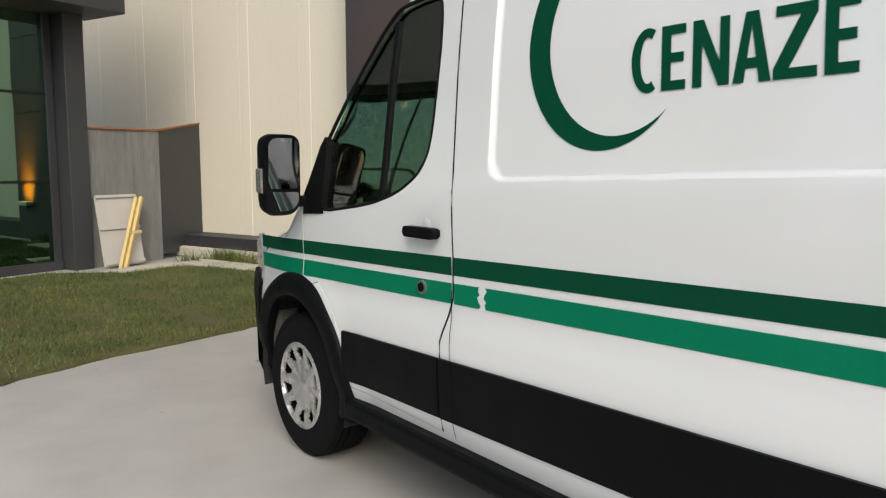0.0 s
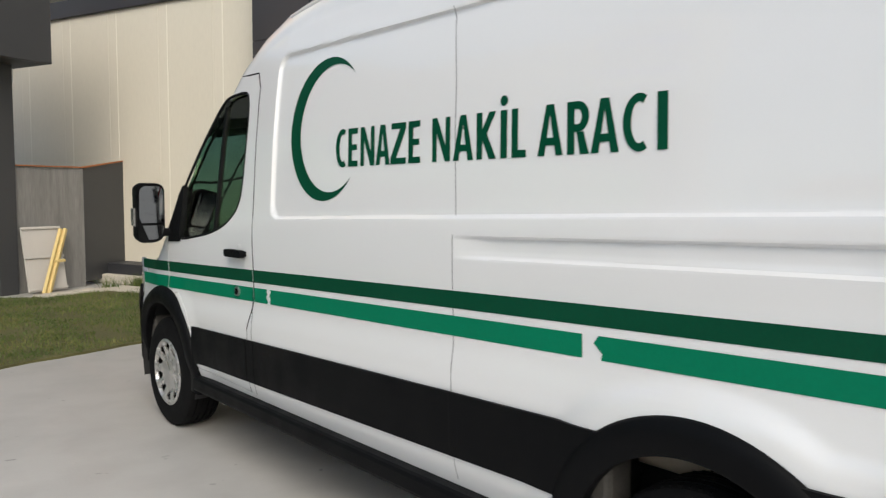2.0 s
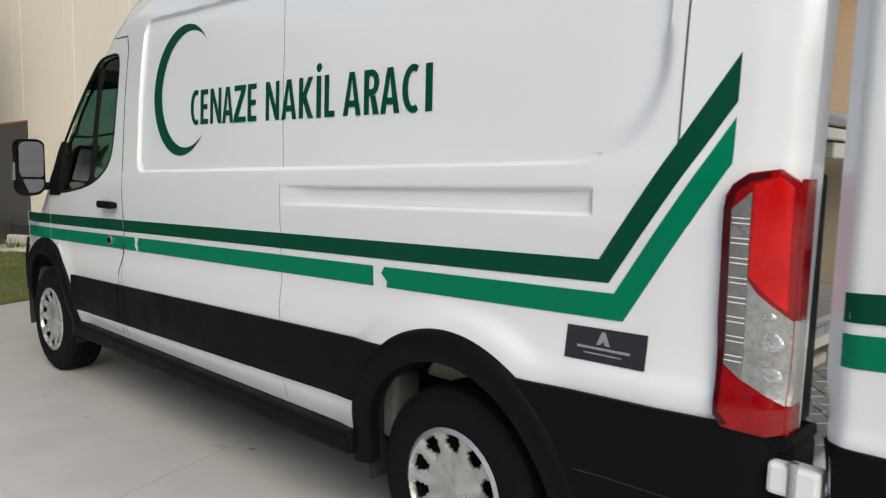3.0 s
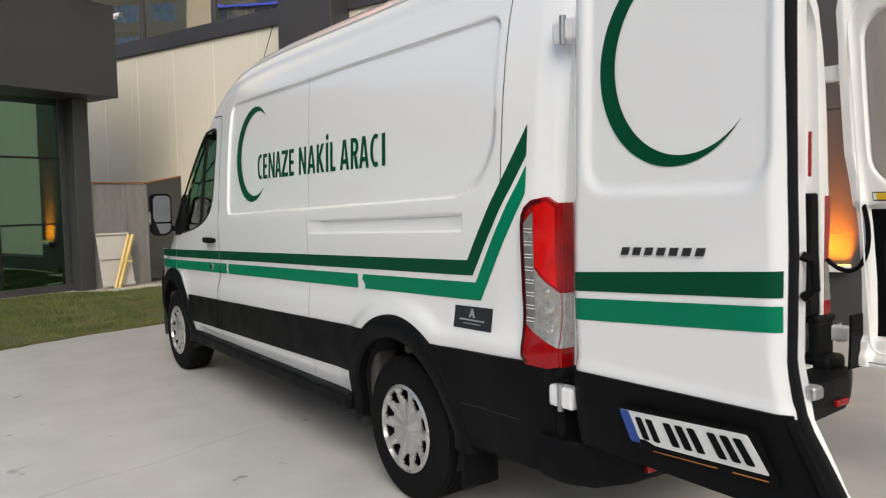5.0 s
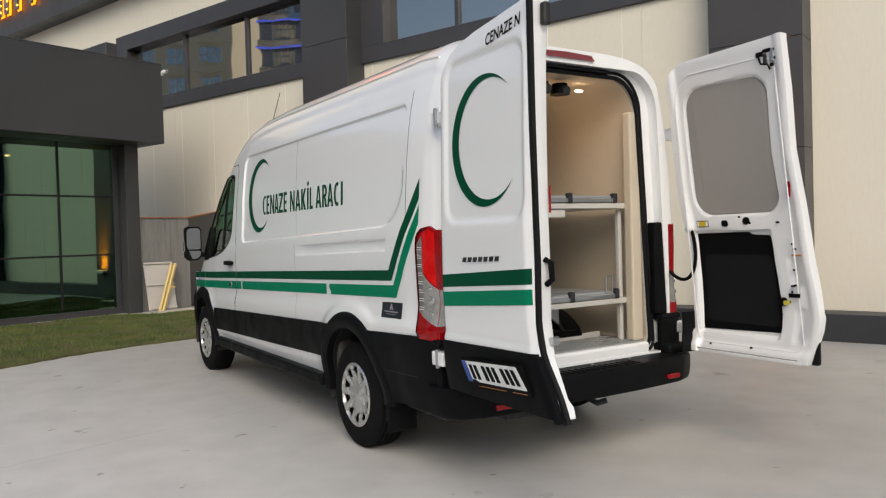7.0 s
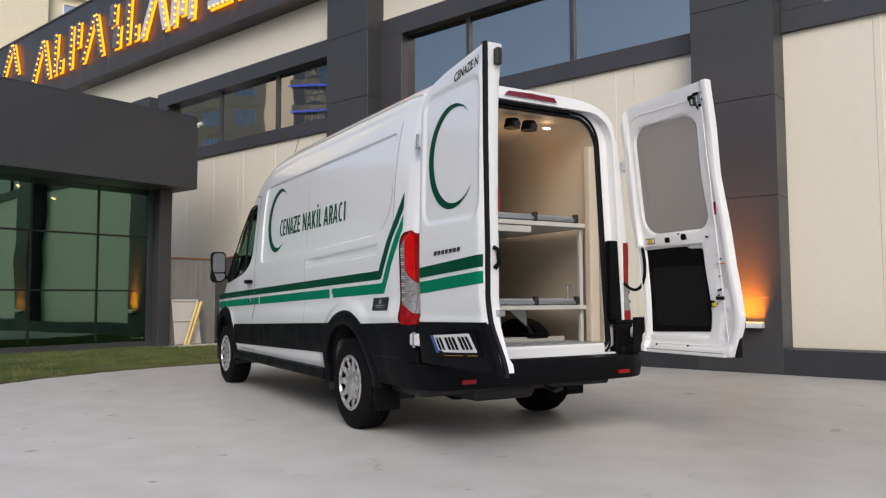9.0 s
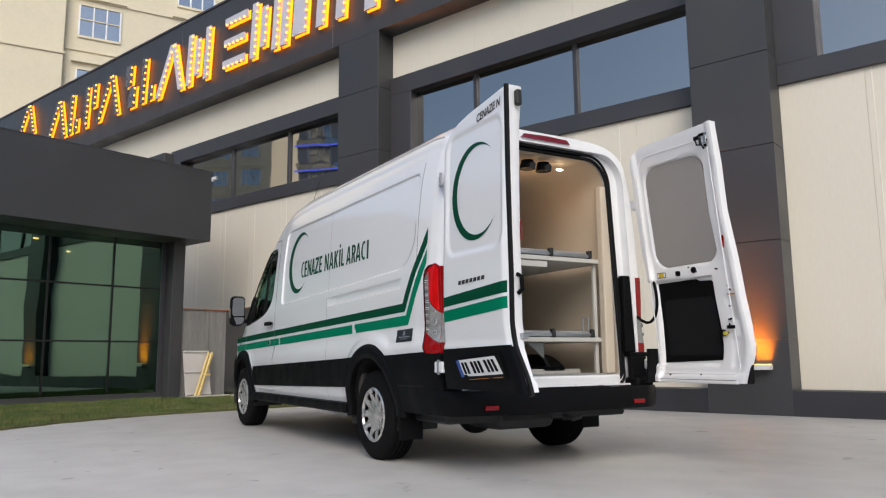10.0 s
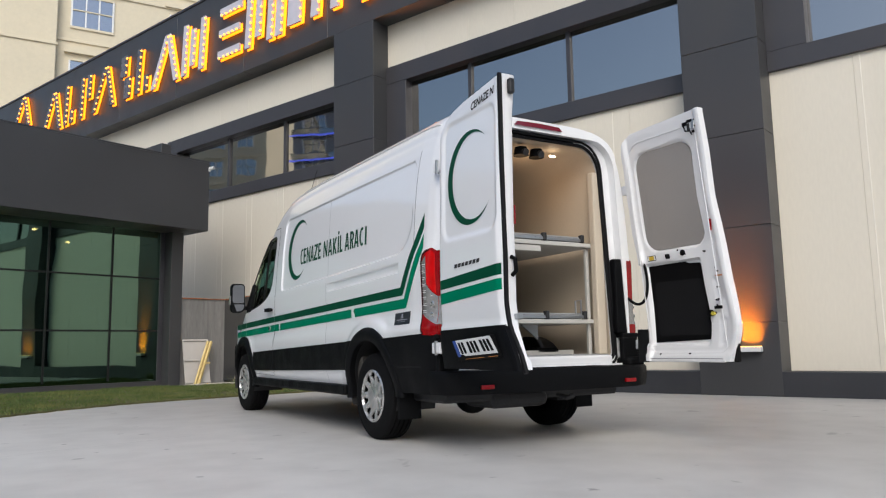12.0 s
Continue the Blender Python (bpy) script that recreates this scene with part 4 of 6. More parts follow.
def capital(c, W, H, S=0.029, B=0.024):
    """Outlines of a condensed capital of width W and height H, stems S, bars B."""
    arc = lambda cx, cz, rx, rz, a0, a1, k=14: [(cx + rx * math.cos(radians(a)), cz + rz * math.sin(radians(a))) for a in np.linspace(a0, a1, k)]
    if c == "I":
        return [[(0, 0), (W, 0), (W, H), (0, H)]]
    if c == "\u0130":
        return [[(0, 0), (W, 0), (W, H), (0, H)], arc(W / 2, H + 0.032, 0.018, 0.018, 0, 340, 18)]
    if c == "L":
        return [[(0, 0), (W, 0), (W, B), (S, B), (S, H), (0, H)]]
    if c == "E":
        m0, m1 = (H - B) / 2, (H + B) / 2
        return [[(0, 0), (W, 0), (W, B), (S, B), (S, m0), (W * 0.92, m0), (W * 0.92, m1), (S, m1), (S, H - B), (W, H - B), (W, H), (0, H)]]
    if c == "N":
        s = S * 0.9
        return [[(0, 0), (s, 0), (s, H * 0.64), (W - S, 0), (W, 0), (W, H), (W - s, H), (W - s, H * 0.36), (S, H), (0, H)]]
    if c == "Z":
        return [[(0, 0), (W, 0), (W, B), (S * 1.3, B), (W, H - B), (W, H), (0.05 * W, H), (0.05 * W, H - B), (W - S * 1.3, H - B), (0, B)]]
    if c == "A":
        t, h0 = H * 0.80, H * 0.20
        lx = lambda h: S + (W / 2 - S) * h / t
        return [[(0, 0), (S, 0), (W / 2, t), (W - S, 0), (W, 0), (W / 2 + S * 0.55, H), (W / 2 - S * 0.55, H)], [(lx(h0), h0), (W - lx(h0), h0), (W - lx(h0 + B), h0 + B), (lx(h0 + B), h0 + B)]]
    if c == "K":
        return [[(0, 0), (S, 0), (S, H * 0.40), (W - S * 1.2, 0), (W, 0), (S * 1.75, H * 0.54), (W - S * 0.05, H), (W - S * 1.2, H), (S, H * 0.64), (S, H), (0, H)]]
    if c == "R":
        z0, r = H * 0.42, H * 0.29
        outer = arc(W * 0.5, z0 + r, W * 0.5, r, 90, -90)
        inner = arc(W * 0.5, z0 + r, W * 0.5 - S, r - B, -90, 90)
        return [[(0, 0), (S, 0), (S, H), (0, H)], [(S, H)] + outer + [(S, z0), (S, z0 + B)] + inner + [(S, H - B)], [(W - S * 1.15, 0), (W, 0), (W * 0.42 + S, z0), (W * 0.42, z0)]]
    outer = arc(W * 0.62, H / 2, W * 0.62, H * 0.515, 62, 298, 26)
    inner = arc(W * 0.62, H / 2, W * 0.62 - S, H * 0.515 - B, 298, 62, 26)
    return [outer + inner]


WORDS = ((("C", 1.787, 1.702), ("E", 1.692, 1.620), ("N", 1.600, 1.500), ("A", 1.492, 1.396), ("Z", 1.392, 1.292), ("E", 1.277, 1.205)),
         (("N", 1.134, 1.033), ("A", 1.017, 0.911), ("K", 0.894, 0.797), ("\u0130", 0.777, 0.746), ("L", 0.725, 0.660)),
         (("A", 0.610, 0.505), ("R", 0.488, 0.403), ("A", 0.397, 0.295), ("C", 0.282, 0.192), ("I", 0.167, 0.133)))


def capitals(cells):
    bm = bmesh.new()
    for c, y0, y1 in cells:
        for outline in capital(c, y0 - y1, 0.163):
            vs = []
            for p, q in outline:
                y, z = y0 - p + 0.06 * q, 1.6245 + 0.006 * (1.79 - y0 + p) + q
                vs.append(bm.verts.new((-(half_width(y, z) + 0.0028), y, z)))
            bm.faces.new(vs).normal_update()
    bmesh.ops.triangulate(bm, faces=bm.faces[:])
    return bm


for side in (-1, 1):
    if side < 0:
        pl = lambda y, z: (-(half_width(y, z) + 0.0025), y, z)
        part("crescent", crescent_mesh(pl, 1.89, 1.7985, 0.3235, 1.8333, 0.2852, 0.918, 1.5), M_DGREEN, van, "large dark green crescent")
        for word in WORDS:
            part("lettering", capitals(word), M_DGREEN, van, "dark green condensed capitals")

# black maker's plate on the rear flank: plain shapes
tag = skin("flank_label", [(-0.457, 0.915), (-0.457, 1.008), (-0.712, 1.016), (-0.712, 0.921)], 0.003, surface("slate_label", (0.020, 0.022, 0.030), 0.35, spread=0.1), van, "black label with a pale triangle mark and bars")
skin("mark", [(-0.558, 0.966), (-0.572, 1.003), (-0.583, 1.003), (-0.602, 0.966), (-0.586, 0.966), (-0.580, 0.978), (-0.570, 0.966)], 0.0045, M_GREYPRINT, tag)
skin("bar", [(-0.497, 0.951), (-0.497, 0.958), (-0.665, 0.960), (-0.665, 0.953)], 0.0045, M_GREYPRINT, tag)
skin("bar", [(-0.522, 0.938), (-0.522, 0.942), (-0.64, 0.943), (-0.64, 0.939)], 0.0045, M_GREYPRINT, tag)

# tail lamps
M_HIGHLIGHT = surface("lens_highlight_metal", (0.72, 0.70, 0.68), 0.18, metal=0.8, spread=0.35, scale=60, fine=140, bump=0.4)


def lamp_wrap(name, z0, z1, off, side, material, parent, label):
    """The part of a lamp that turns round the body's rear corner."""
    bm = bmesh.new()
    cols = []
    for z in np.linspace(z0, z1, 16):
        w = half_width(-1.066, float(z))
        cols.append([bm.verts.new((side * x, y, float(z))) for x, y in ((w + 0.018 + off, -1.060), (w + 0.010 + off, -1.0715 - off), (0.90 - 0.004 * (z - 0.8), -1.0735 - off), (0.90 - 0.004 * (z - 0.8), -1.055))])
    for p, q in zip(cols, cols[1:]):
        for i in range(4):
            bm.faces.new((p[i], p[(i + 1) % 4], q[(i + 1) % 4], q[i]))
    bm.faces.new(cols[0])
    bm.faces.new(cols[-1])
    return part(name, bm, material, parent, label, True, 50)


for side in (-1, 1):
    lamp = skin("tail_lamp", [(-0.902, 1.395), (-0.918, 1.425), (-0.955, 1.452), (-1.02, 1.462), (-1.05, 1.44), (-1.064, 1.42), (-1.064, 0.835), (-1.03, 0.826), (-0.93, 0.832), (-0.909, 0.86), (-0.898, 1.1)], 0.018, M_RED, van, "tall red and clear tail lamp", 0.04, 0.03, side)
    skin("lamp_rim", [(-0.900, 1.37), (-0.918, 1.42), (-0.955, 1.447), (-1.0, 1.455), (-1.0, 1.443), (-0.960, 1.432), (-0.926, 1.405), (-0.919, 1.36), (-0.919, 0.96), (-0.922, 0.87), (-0.945, 0.842), (-0.93, 0.836), (-0.910, 0.86), (-0.900, 1.1)], 0.0195, M_REDDARK, lamp, "dark red lens edge", 0.004, 0.03, side)
    skin("red_core", [(-0.968, 1.425), (-0.968, 1.205), (-0.995, 1.175), (-1.05, 1.128), (-1.05, 1.42), (-1.02, 1.445)], 0.0205, M_REDBRIGHT, lamp, "bright red reflector", 0.004, 0.03, side)
    skin("clear_lens", [(-0.921, 0.985), (-0.920, 1.365), (-0.964, 1.408), (-0.964, 0.955)], 0.0205, M_LENSGREY, lamp, "grey ribbed clear lens", 0.004, 0.03, side)
    skin("clear_lens", [(-0.965, 0.955), (-0.965, 1.195), (-0.988, 1.165), (-1.063, 1.105), (-1.063, 0.905)], 0.021, M_LENS, lamp, "sparkling clear lens", 0.004, 0.03, side)
    # flat bright ellipsoids added to imitate highlight bands on the clear lens
    for y, z, ry, rz in ((-1.018, 1.052, 0.036, 0.024), (-1.024, 0.975, 0.032, 0.019), (-1.012, 1.115, 0.022, 0.010)):
        bm = bmesh.new()
        bmesh.ops.create_uvsphere(bm, u_segments=16, v_segments=10, radius=1.0, matrix=Matrix.Translation((side * (half_width(y, z) + 0.0205), y, z)) @ Matrix.Diagonal((0.004, ry, rz, 1)))
        part("lens_highlight", bm, M_HIGHLIGHT, lamp, "bright silvered ellipsoid standing for a highlight in the lens", True)
    for i in range(8):
        for e in (0.0, 0.0125):
            z = 0.995 + i * 0.048 + e
            skin("rib", [(-0.923, z), (-0.923, z + 0.003), (-0.964, z + 0.002), (-0.964, z - 0.001)], 0.0225, M_PLATEWHITE, lamp, "", 0.0, 0.05, side)
    part("lamp_side", box((min(side * 0.898, side * 0.775), -1.062, 0.83), (max(side * 0.898, side * 0.775), -0.99, 1.455), 0.012, None, 2), M_BLACK, van, "black lamp housing")
    lamp_wrap("lamp_edge", 0.830, 1.440, 0.0, side, M_RED, lamp, "red lens edge")
    lamp_wrap("lamp_edge_clear", 0.905, 1.108, 0.0015, side, M_LENS, lamp, "clear lens edge")
    part("lamp_base", box((min(side * 0.99, side * 0.80), -1.09, 0.795), (max(side * 0.99, side * 0.80), -0.95, 0.832), 0.012, None, 2), M_BLACK, van)
    part("tail_corner", box((min(side * 0.975, side * 0.80), -1.088, 0.42), (max(side * 0.975, side * 0.80), -1.04, 0.80), 0.014, None, 2), M_BLACK, van, "black plastic tail corner")
    # hinges
    for z in (2.05, 0.735):
        hx0, hx1 = sorted((side * 0.90, side * 0.968)) if z > 1 else sorted((side * 0.945, side * 1.005))
        h = part("door_hinge", box((hx0, -1.16, z - 0.04), (hx1, -1.04, z + 0.04), 0.012, None, 2), M_PAINT, van, "white painted door hinge")
        part("hinge_pin", cyl((side * (0.97 if z > 1 else 1.0), -1.10, z - 0.05), (side * (0.97 if z > 1 else 1.0), -1.10, z + 0.05), 0.012, None, 10), M_STEEL, h)
    part("mud_flap", box((min(side * 0.985, side * 0.78), -0.480, 0.19), (max(side * 0.985, side * 0.78), -0.460, 0.55), 0.008), M_BLACK, van, "black mud flap")

# tail frame: seals, high brake lamp, step bumper
for g, r, y in ((0.0, 0.014, -1.008), (0.035, 0.011, -1.004)):
    pts = [(p * (1 + g * 1.2), y, (q - 1.5) * (1 + g) + 1.5) for p, q in HOLD]
    tube("opening_seal", pts + pts[:2], r, M_SEAL, van, "black rubber seal round the rear opening")
bm = bmesh.new()
prism(bm, [(-0.24, 2.478), (0.24, 2.478), (0.21, 2.51), (0.0, 2.517), (-0.21, 2.51)], lambda p, q: (p, -1.085, q), lambda p, q: (p, -1.03, q + 0.006))
part("brake_lamp", bm, surface("dark_red_lens", (0.16, 0.006, 0.02), 0.2, coat=0.5), van, "dark red high brake lamp")
part("roof_trim", box((-0.42, -1.04, 2.425), (0.42, -1.0, 2.445), 0.004), M_SEAL, van)
bm = bmesh.new()
plan = [(-1.0, -0.98), (-0.995, -1.10), (-0.94, -1.20), (-0.80, -1.255), (-0.4, -1.285), (0.4, -1.285), (0.80, -1.255), (0.94, -1.20), (0.995, -1.10), (1.0, -0.98)]
rows = []
for z, s in ((0.405, 0.955), (0.43, 0.985), (0.50, 1.0), (0.555, 1.0), (0.572, 0.985)):
    rows.append([bm.verts.new((x * (0.5 + s * 0.5), -0.98 + (y + 0.98) * s, z)) for x, y in plan])
for a_, c_ in zip(rows, rows[1:]):
    for i in range(len(plan)):
        j = (i + 1) % len(plan)
        bm.faces.new((a_[i], a_[j], c_[j], c_[i]))
bm.faces.new(rows[0][::-1])
bm.faces.new(rows[-1])
bumper = part("rear_bumper", bm, M_BLACK, van, "black plastic step bumper", True, 50)
for i in range(16):
    x = -0.37 + i * 0.05
    part("tread", box((x, -1.262, 0.570), (x + 0.022, -1.16, 0.579), 0.003), M_BLACK, bumper)
for side in (-1, 1):
    x0, x1 = sorted((side * 0.63, side * 0.74))
    part("reflector", box((x0, -1.283, 0.442), (x1, -1.262, 0.472), 0.004, Matrix.Rotation(0, 4, "Z")), M_RED, bumper, "red reflector")
bm = bmesh.new()
add_box(bm, (0.80, -1.15, 0.55), (0.985, -0.99, 0.635), 0.03, None, 3)
part("bumper_corner", bm, M_BLACK, bumper, "", True, 50)
for x in (-0.3, 0.12, 0.45):
    part("screw", cyl((x, -1.12, 0.572), (x, -1.12, 0.58), 0.008, None, 10), M_STEEL, bumper)
part("threshold", box((-0.71, -1.06, 0.575), (0.71, -0.99, 0.655), 0.02, None, 3), M_PAINT, van, "white painted threshold")
tube("aerial", [(-0.5, 3.02, 2.08), (-0.5, 2.90, 2.44), (-0.5, 2.72, 2.636), (-0.5, 2.52, 2.85)], 0.003, M_CHAR, van, "thin black roof aerial", 6)
tube("tow_hook", [(0.12, -1.05, 0.36), (0.12, -1.16, 0.34), (0.16, -1.20, 0.36)], 0.018, M_DARKMETAL, van)


# ---- rear doors ----
def door_top(a):
    return float(np.interp(a, [0.06, 0.09, 0.13, 0.20, 0.30, 0.45, 0.70, 0.945], [2.06, 2.18, 2.27, 2.345, 2.385, 2.415, 2.445, 2.475]))


def door_out(a, z):
    """How far the outer skin stands off the door's plane."""
    o = float(np.interp(z, [0.6, 0.75, 0.87, 0.9, 1.15, 1.40, 1.7, 2.2, 2.48], [0.0, 0.018, 0.022, 0.012, 0.022, 0.020, 0.014, 0.002, -0.025]))
    o -= 0.05 * (1 - step_in(a - 0.085, 0.09))
    o -= 0.02 * step_in(a - 0.925, 0.06)
    d = inside(a, z, 0.17, 1.475, 0.90, 2.30, 0.10)
    o -= 0.012 * step_in(d, 0.03)
    return o


def lean_in(z):
    """The door's upper part leans inwards."""
    return float(np.interp(z, [1.5, 2.2, 2.48], [0.0, -0.014, -0.04]))


def door_in(a, z, rim=0.05):
    """Depth of the inner side, with sunk fields behind the glass and the lower trim."""
    t = 0.052 - lean_in(z)
    d = inside(a, z, 0.17, 1.49, 0.80, 2.31, 0.12)
    t -= 0.026 * step_in(d, 0.02)
    t -= 0.030 * step_in(inside(a, z, 0.05, 0.73, 0.705, 1.385, 0.02), 0.015)
    t -= 0.014 * step_in(inside(a, z, 0.80, 0.72, 0.86, 0.92, 0.015), 0.02)
    t -= 0.014 * step_in(inside(a, z, 0.80, 1.05, 0.86, 1.22, 0.015), 0.02)
    t += rim * float(np.interp(z, [0.6, 0.95], [0.3, 1.0])) * step_in(a - 0.895, 0.03) * (1 - step_in(a - 0.94, 0.02) * 0.4)
    t += 0.030 * (1 - step_in(a - 0.11, 0.03))
    t += 0.02 * (1 - step_in(z - 0.66, 0.04))
    return t


def rear_door(side):
    hinge = Vector((-0.992 if side < 0 else 0.965, -1.085, 0))
    lean = -0.030 if side < 0 else -0.012
    A = Vector((lean, -1, 0)).normalized()
    O = Vector((-A.y, A.x, 0)) if side > 0 else Vector((A.y, -A.x, 0))
    d = new("rear_door")
    d.parent = van
    d["label"] = "white rear door swung wide open, %s" % ("outer skin with crescent and stripes" if side < 0 else "bare inner side with grey board and black trim")

    def P(a, z, o):
        if side > 0:
            o += float(np.interp(z, [0.6, 1.5, 2.25, 2.5], [0.026, 0.020, -0.040, -0.060]))
        return hinge + A * a + O * o + Vector((0, 0, z))

    def first(z):
        return 0.06 if side < 0 else float(np.interp(z, [0.63, 1.04, 1.3, 1.65, 2.0], [0.165, 0.155, 0.135, 0.085, 0.075]))

    def spread_out(a, z):
        return first(z) + (a - 0.06) * (free_edge(z) - first(z)) / 0.885

    def crown(a):
        return door_top(a) if side < 0 else float(np.interp(a, [0.06, 0.08, 0.12, 0.18, 0.945], [2.33, 2.40, 2.46, 2.485, 2.51]))

    def free_edge(z):
        if side > 0:
            return float(np.interp(z, [0.57, 0.61, 0.80, 0.88, 1.0, 1.2, 1.5, 1.85, 2.5], [0.96, 0.975, 1.035, 1.045, 1.03, 0.99, 0.95, 0.91, 0.915]))
        return float(np.interp(z, [0.57, 0.66, 0.75, 0.85, 1.0, 1.3, 1.5, 1.9, 2.5], [1.055, 1.025, 0.975, 0.915, 0.882, 0.884, 0.878, 0.872, 0.872]))

    NA, NS = 64, 120
    bm = bmesh.new()
    outer, inner = [], []
    for i in range(NA + 1):
        ro, ri = [], []
        for j in range(NS + 1):
            u_ = i / NA
            z0 = 0.60
            a = 0.06 + u_ * (0.945 - 0.06)
            z = z0 + (crown(a) - z0) * j / NS
            aa = spread_out(a, z)
            if z < 1.0:
                aa = max(aa, 0.06 + (1.0 - z) * 0.12 * (1 - u_))
            ro.append(bm.verts.new(P(aa, z, door_out(a, z))))
            ri.append(bm.verts.new(P(aa, z, -door_in(a, z, 0.05 if side < 0 else 0.014))))
        outer.append(ro)
        inner.append(ri)
    for g in (outer, inner):
        for i in range(NA):
            for j in range(NS):
                bm.faces.new((g[i][j], g[i + 1][j], g[i + 1][j + 1], g[i][j + 1]))
    for j in range(NS):
        bm.faces.new((outer[0][j], outer[0][j + 1], inner[0][j + 1], inner[0][j]))
        bm.faces.new((outer[NA][j], outer[NA][j + 1], inner[NA][j + 1], inner[NA][j]))
    for i in range(NA):
        bm.faces.new((outer[i][0], outer[i + 1][0], inner[i + 1][0], inner[i][0]))
        bm.faces.new((outer[i][NS], outer[i + 1][NS], inner[i + 1][NS], inner[i][NS]))
    part("door_skin", bm, M_PAINT, d, "white pressed-steel door", True, 40)

    def on(a, z, off):
        u_ = (a - 0.06) / 0.885
        aa = spread_out(a, z)
        if z < 1.0:
            aa = max(aa, 0.06 + (1.0 - z) * 0.12 * (1 - u_))
        return P(aa, z, door_out(a, z) + off)

    def field(name, a0, a1, f0, f1, off, material, label="", na=24, nz=10, thick=0.0, host=None):
        b2 = bmesh.new()
        g = [[b2.verts.new(on(a0 + (a1 - a0) * i / na, f0(a0 + (a1 - a0) * i / na) + (f1(a0 + (a1 - a0) * i / na) - f0(a0 + (a1 - a0) * i / na)) * j / nz, off)) for j in range(nz + 1)] for i in range(na + 1)]
        for i in range(na):
            for j in range(nz):
                b2.faces.new((g[i][j], g[i + 1][j], g[i + 1][j + 1], g[i][j + 1]))
        if thick:
            res = bmesh.ops.extrude_face_region(b2, geom=b2.faces[:])
            for v in res["geom"]:
                if isinstance(v, bmesh.types.BMVert):
                    v.co -= O * thick
        return part(name, b2, material, host or d, label, True, 45)

    field("lower_trim", 0.06, 0.942, lambda a: 0.595, lambda a: 0.852 + 0.02 * a, 0.010, M_BLACK, "grained black lower trim", 24, 16, 0.012)
    b2 = bmesh.new()
    cols = []
    for z in np.linspace(0.592, 0.856, 10):
        e = on(0.06, float(z), 0.0)
        cols.append([b2.verts.new(e + A * s_ + O * o_) for s_, o_ in ((0.004, 0.012), (-0.008, 0.010), (-0.008, -0.14), (0.004, -0.14))])
    for p, q in zip(cols, cols[1:]):
        for i in range(4):
            b2.faces.new((p[i], p[(i + 1) % 4], q[(i + 1) % 4], q[i]))
    b2.faces.new(cols[0])
    b2.faces.new(cols[-1])
    part("trim_edge", b2, M_BLACK, d, "black trim along the hinge edge", True, 40)
    # free edge rubber
    pts = [P(free_edge(z) + 0.004, z, -0.016 - 0.012 * float(np.interp(z, [0.6, 0.9], [1, 0]))) for z in np.linspace(0.58, 2.47, 40)]
    if side < 0:
        b2 = bmesh.new()
        cols = []
        for z in np.linspace(0.59, 0.862, 12):
            e = P(free_edge(float(z)), float(z), 0.0)
            cols.append([b2.verts.new(e + A * s_ + O * o_) for s_, o_ in ((-0.012, 0.030), (0.008, 0.024), (0.008, -0.004), (-0.012, -0.004))])
        for p, q in zip(cols, cols[1:]):
            for i in range(4):
                b2.faces.new((p[i], p[(i + 1) % 4], q[(i + 1) % 4], q[i]))
        b2.faces.new(cols[0])
        b2.faces.new(cols[-1])
        part("trim_edge", b2, M_BLACK, d, "black trim along the free edge", True, 40)
        tube("edge_seal", pts, 0.016, M_SEAL, d, "black rubber edge seal")
    if side < 0:
        field("dark_green_stripe", 0.10, 0.938, lambda a: 1.128 + 0.056 * a, lambda a: 1.192 + 0.064 * a, 0.0025, M_DGREEN, "dark green film stripe", 30, 2)
        field("green_stripe", 0.10, 0.938, lambda a: 1.026 + 0.066 * a, lambda a: 1.102 + 0.060 * a, 0.0025, M_GREEN, "bright green film stripe", 30, 2)
        part("crescent", crescent_mesh(lambda y, z: on(-y, z, 0.003), -0.553, 1.866, 0.322, -0.594, 0.293, 1.0, 5.0), M_DGREEN, d, "large dark green crescent")
        part("lettering", lettering("CENAZE N", lambda p, q: on(0.575 + p, 2.318 + q + 0.13 * p, 0.003), 0.30, 0.058, 0.022), M_CHAR, d, "black condensed capitals")
        badge = new("model_badge")
        badge.parent = d
        badge["label"] = "row of small dark chrome bars"
        for i in range(7):
            a = 0.345 + i * 0.051
            b2 = bmesh.new()
            prism(b2, [(a, 1.270), (a + 0.030, 1.270), (a + 0.038, 1.294), (a + 0.008, 1.294)], lambda p, q: on(p, q + 0.03 * (p - 0.335), 0.006), lambda p, q: on(p, q + 0.03 * (p - 0.335), -0.002))
            part("bar", b2, M_DARKMETAL, badge)
        # number plate: a plain plate with bars
        def plate_at(p, q, off):
            return on(0.350 + p * 0.90, 0.674 + q * 0.94 + 0.055 * p, off)
        holder = new("number_plate")
        holder.parent = d
        holder["label"] = "white number plate in a black holder with orange bars"
        for nm, p0, p1, q0, q1, o0, o1, mt in (("holder", -0.012, 0.525, -0.030, 0.120, 0.008, 0.022, M_CHAR), ("plate", 0.0, 0.515, 0.0, 0.112, 0.02, 0.0255, M_PLATEWHITE), ("blue_band", 0.0, 0.042, 0.0, 0.112, 0.022, 0.0265, M_BLUE)):
            b2 = bmesh.new()
            prism(b2, rounded(p0, q0, p1, q1, 0.006, 2), lambda p, q: plate_at(p, q, o0), lambda p, q: plate_at(p, q, o1 + 0.2 * max(q, 0)))
            part(nm, b2, mt, holder)
        x = 0.060
        for w_, n_ in ((0.042, 2), (0.045, 3), (0.045, 3)):
            for _ in range(n_):
                b2 = bmesh.new()
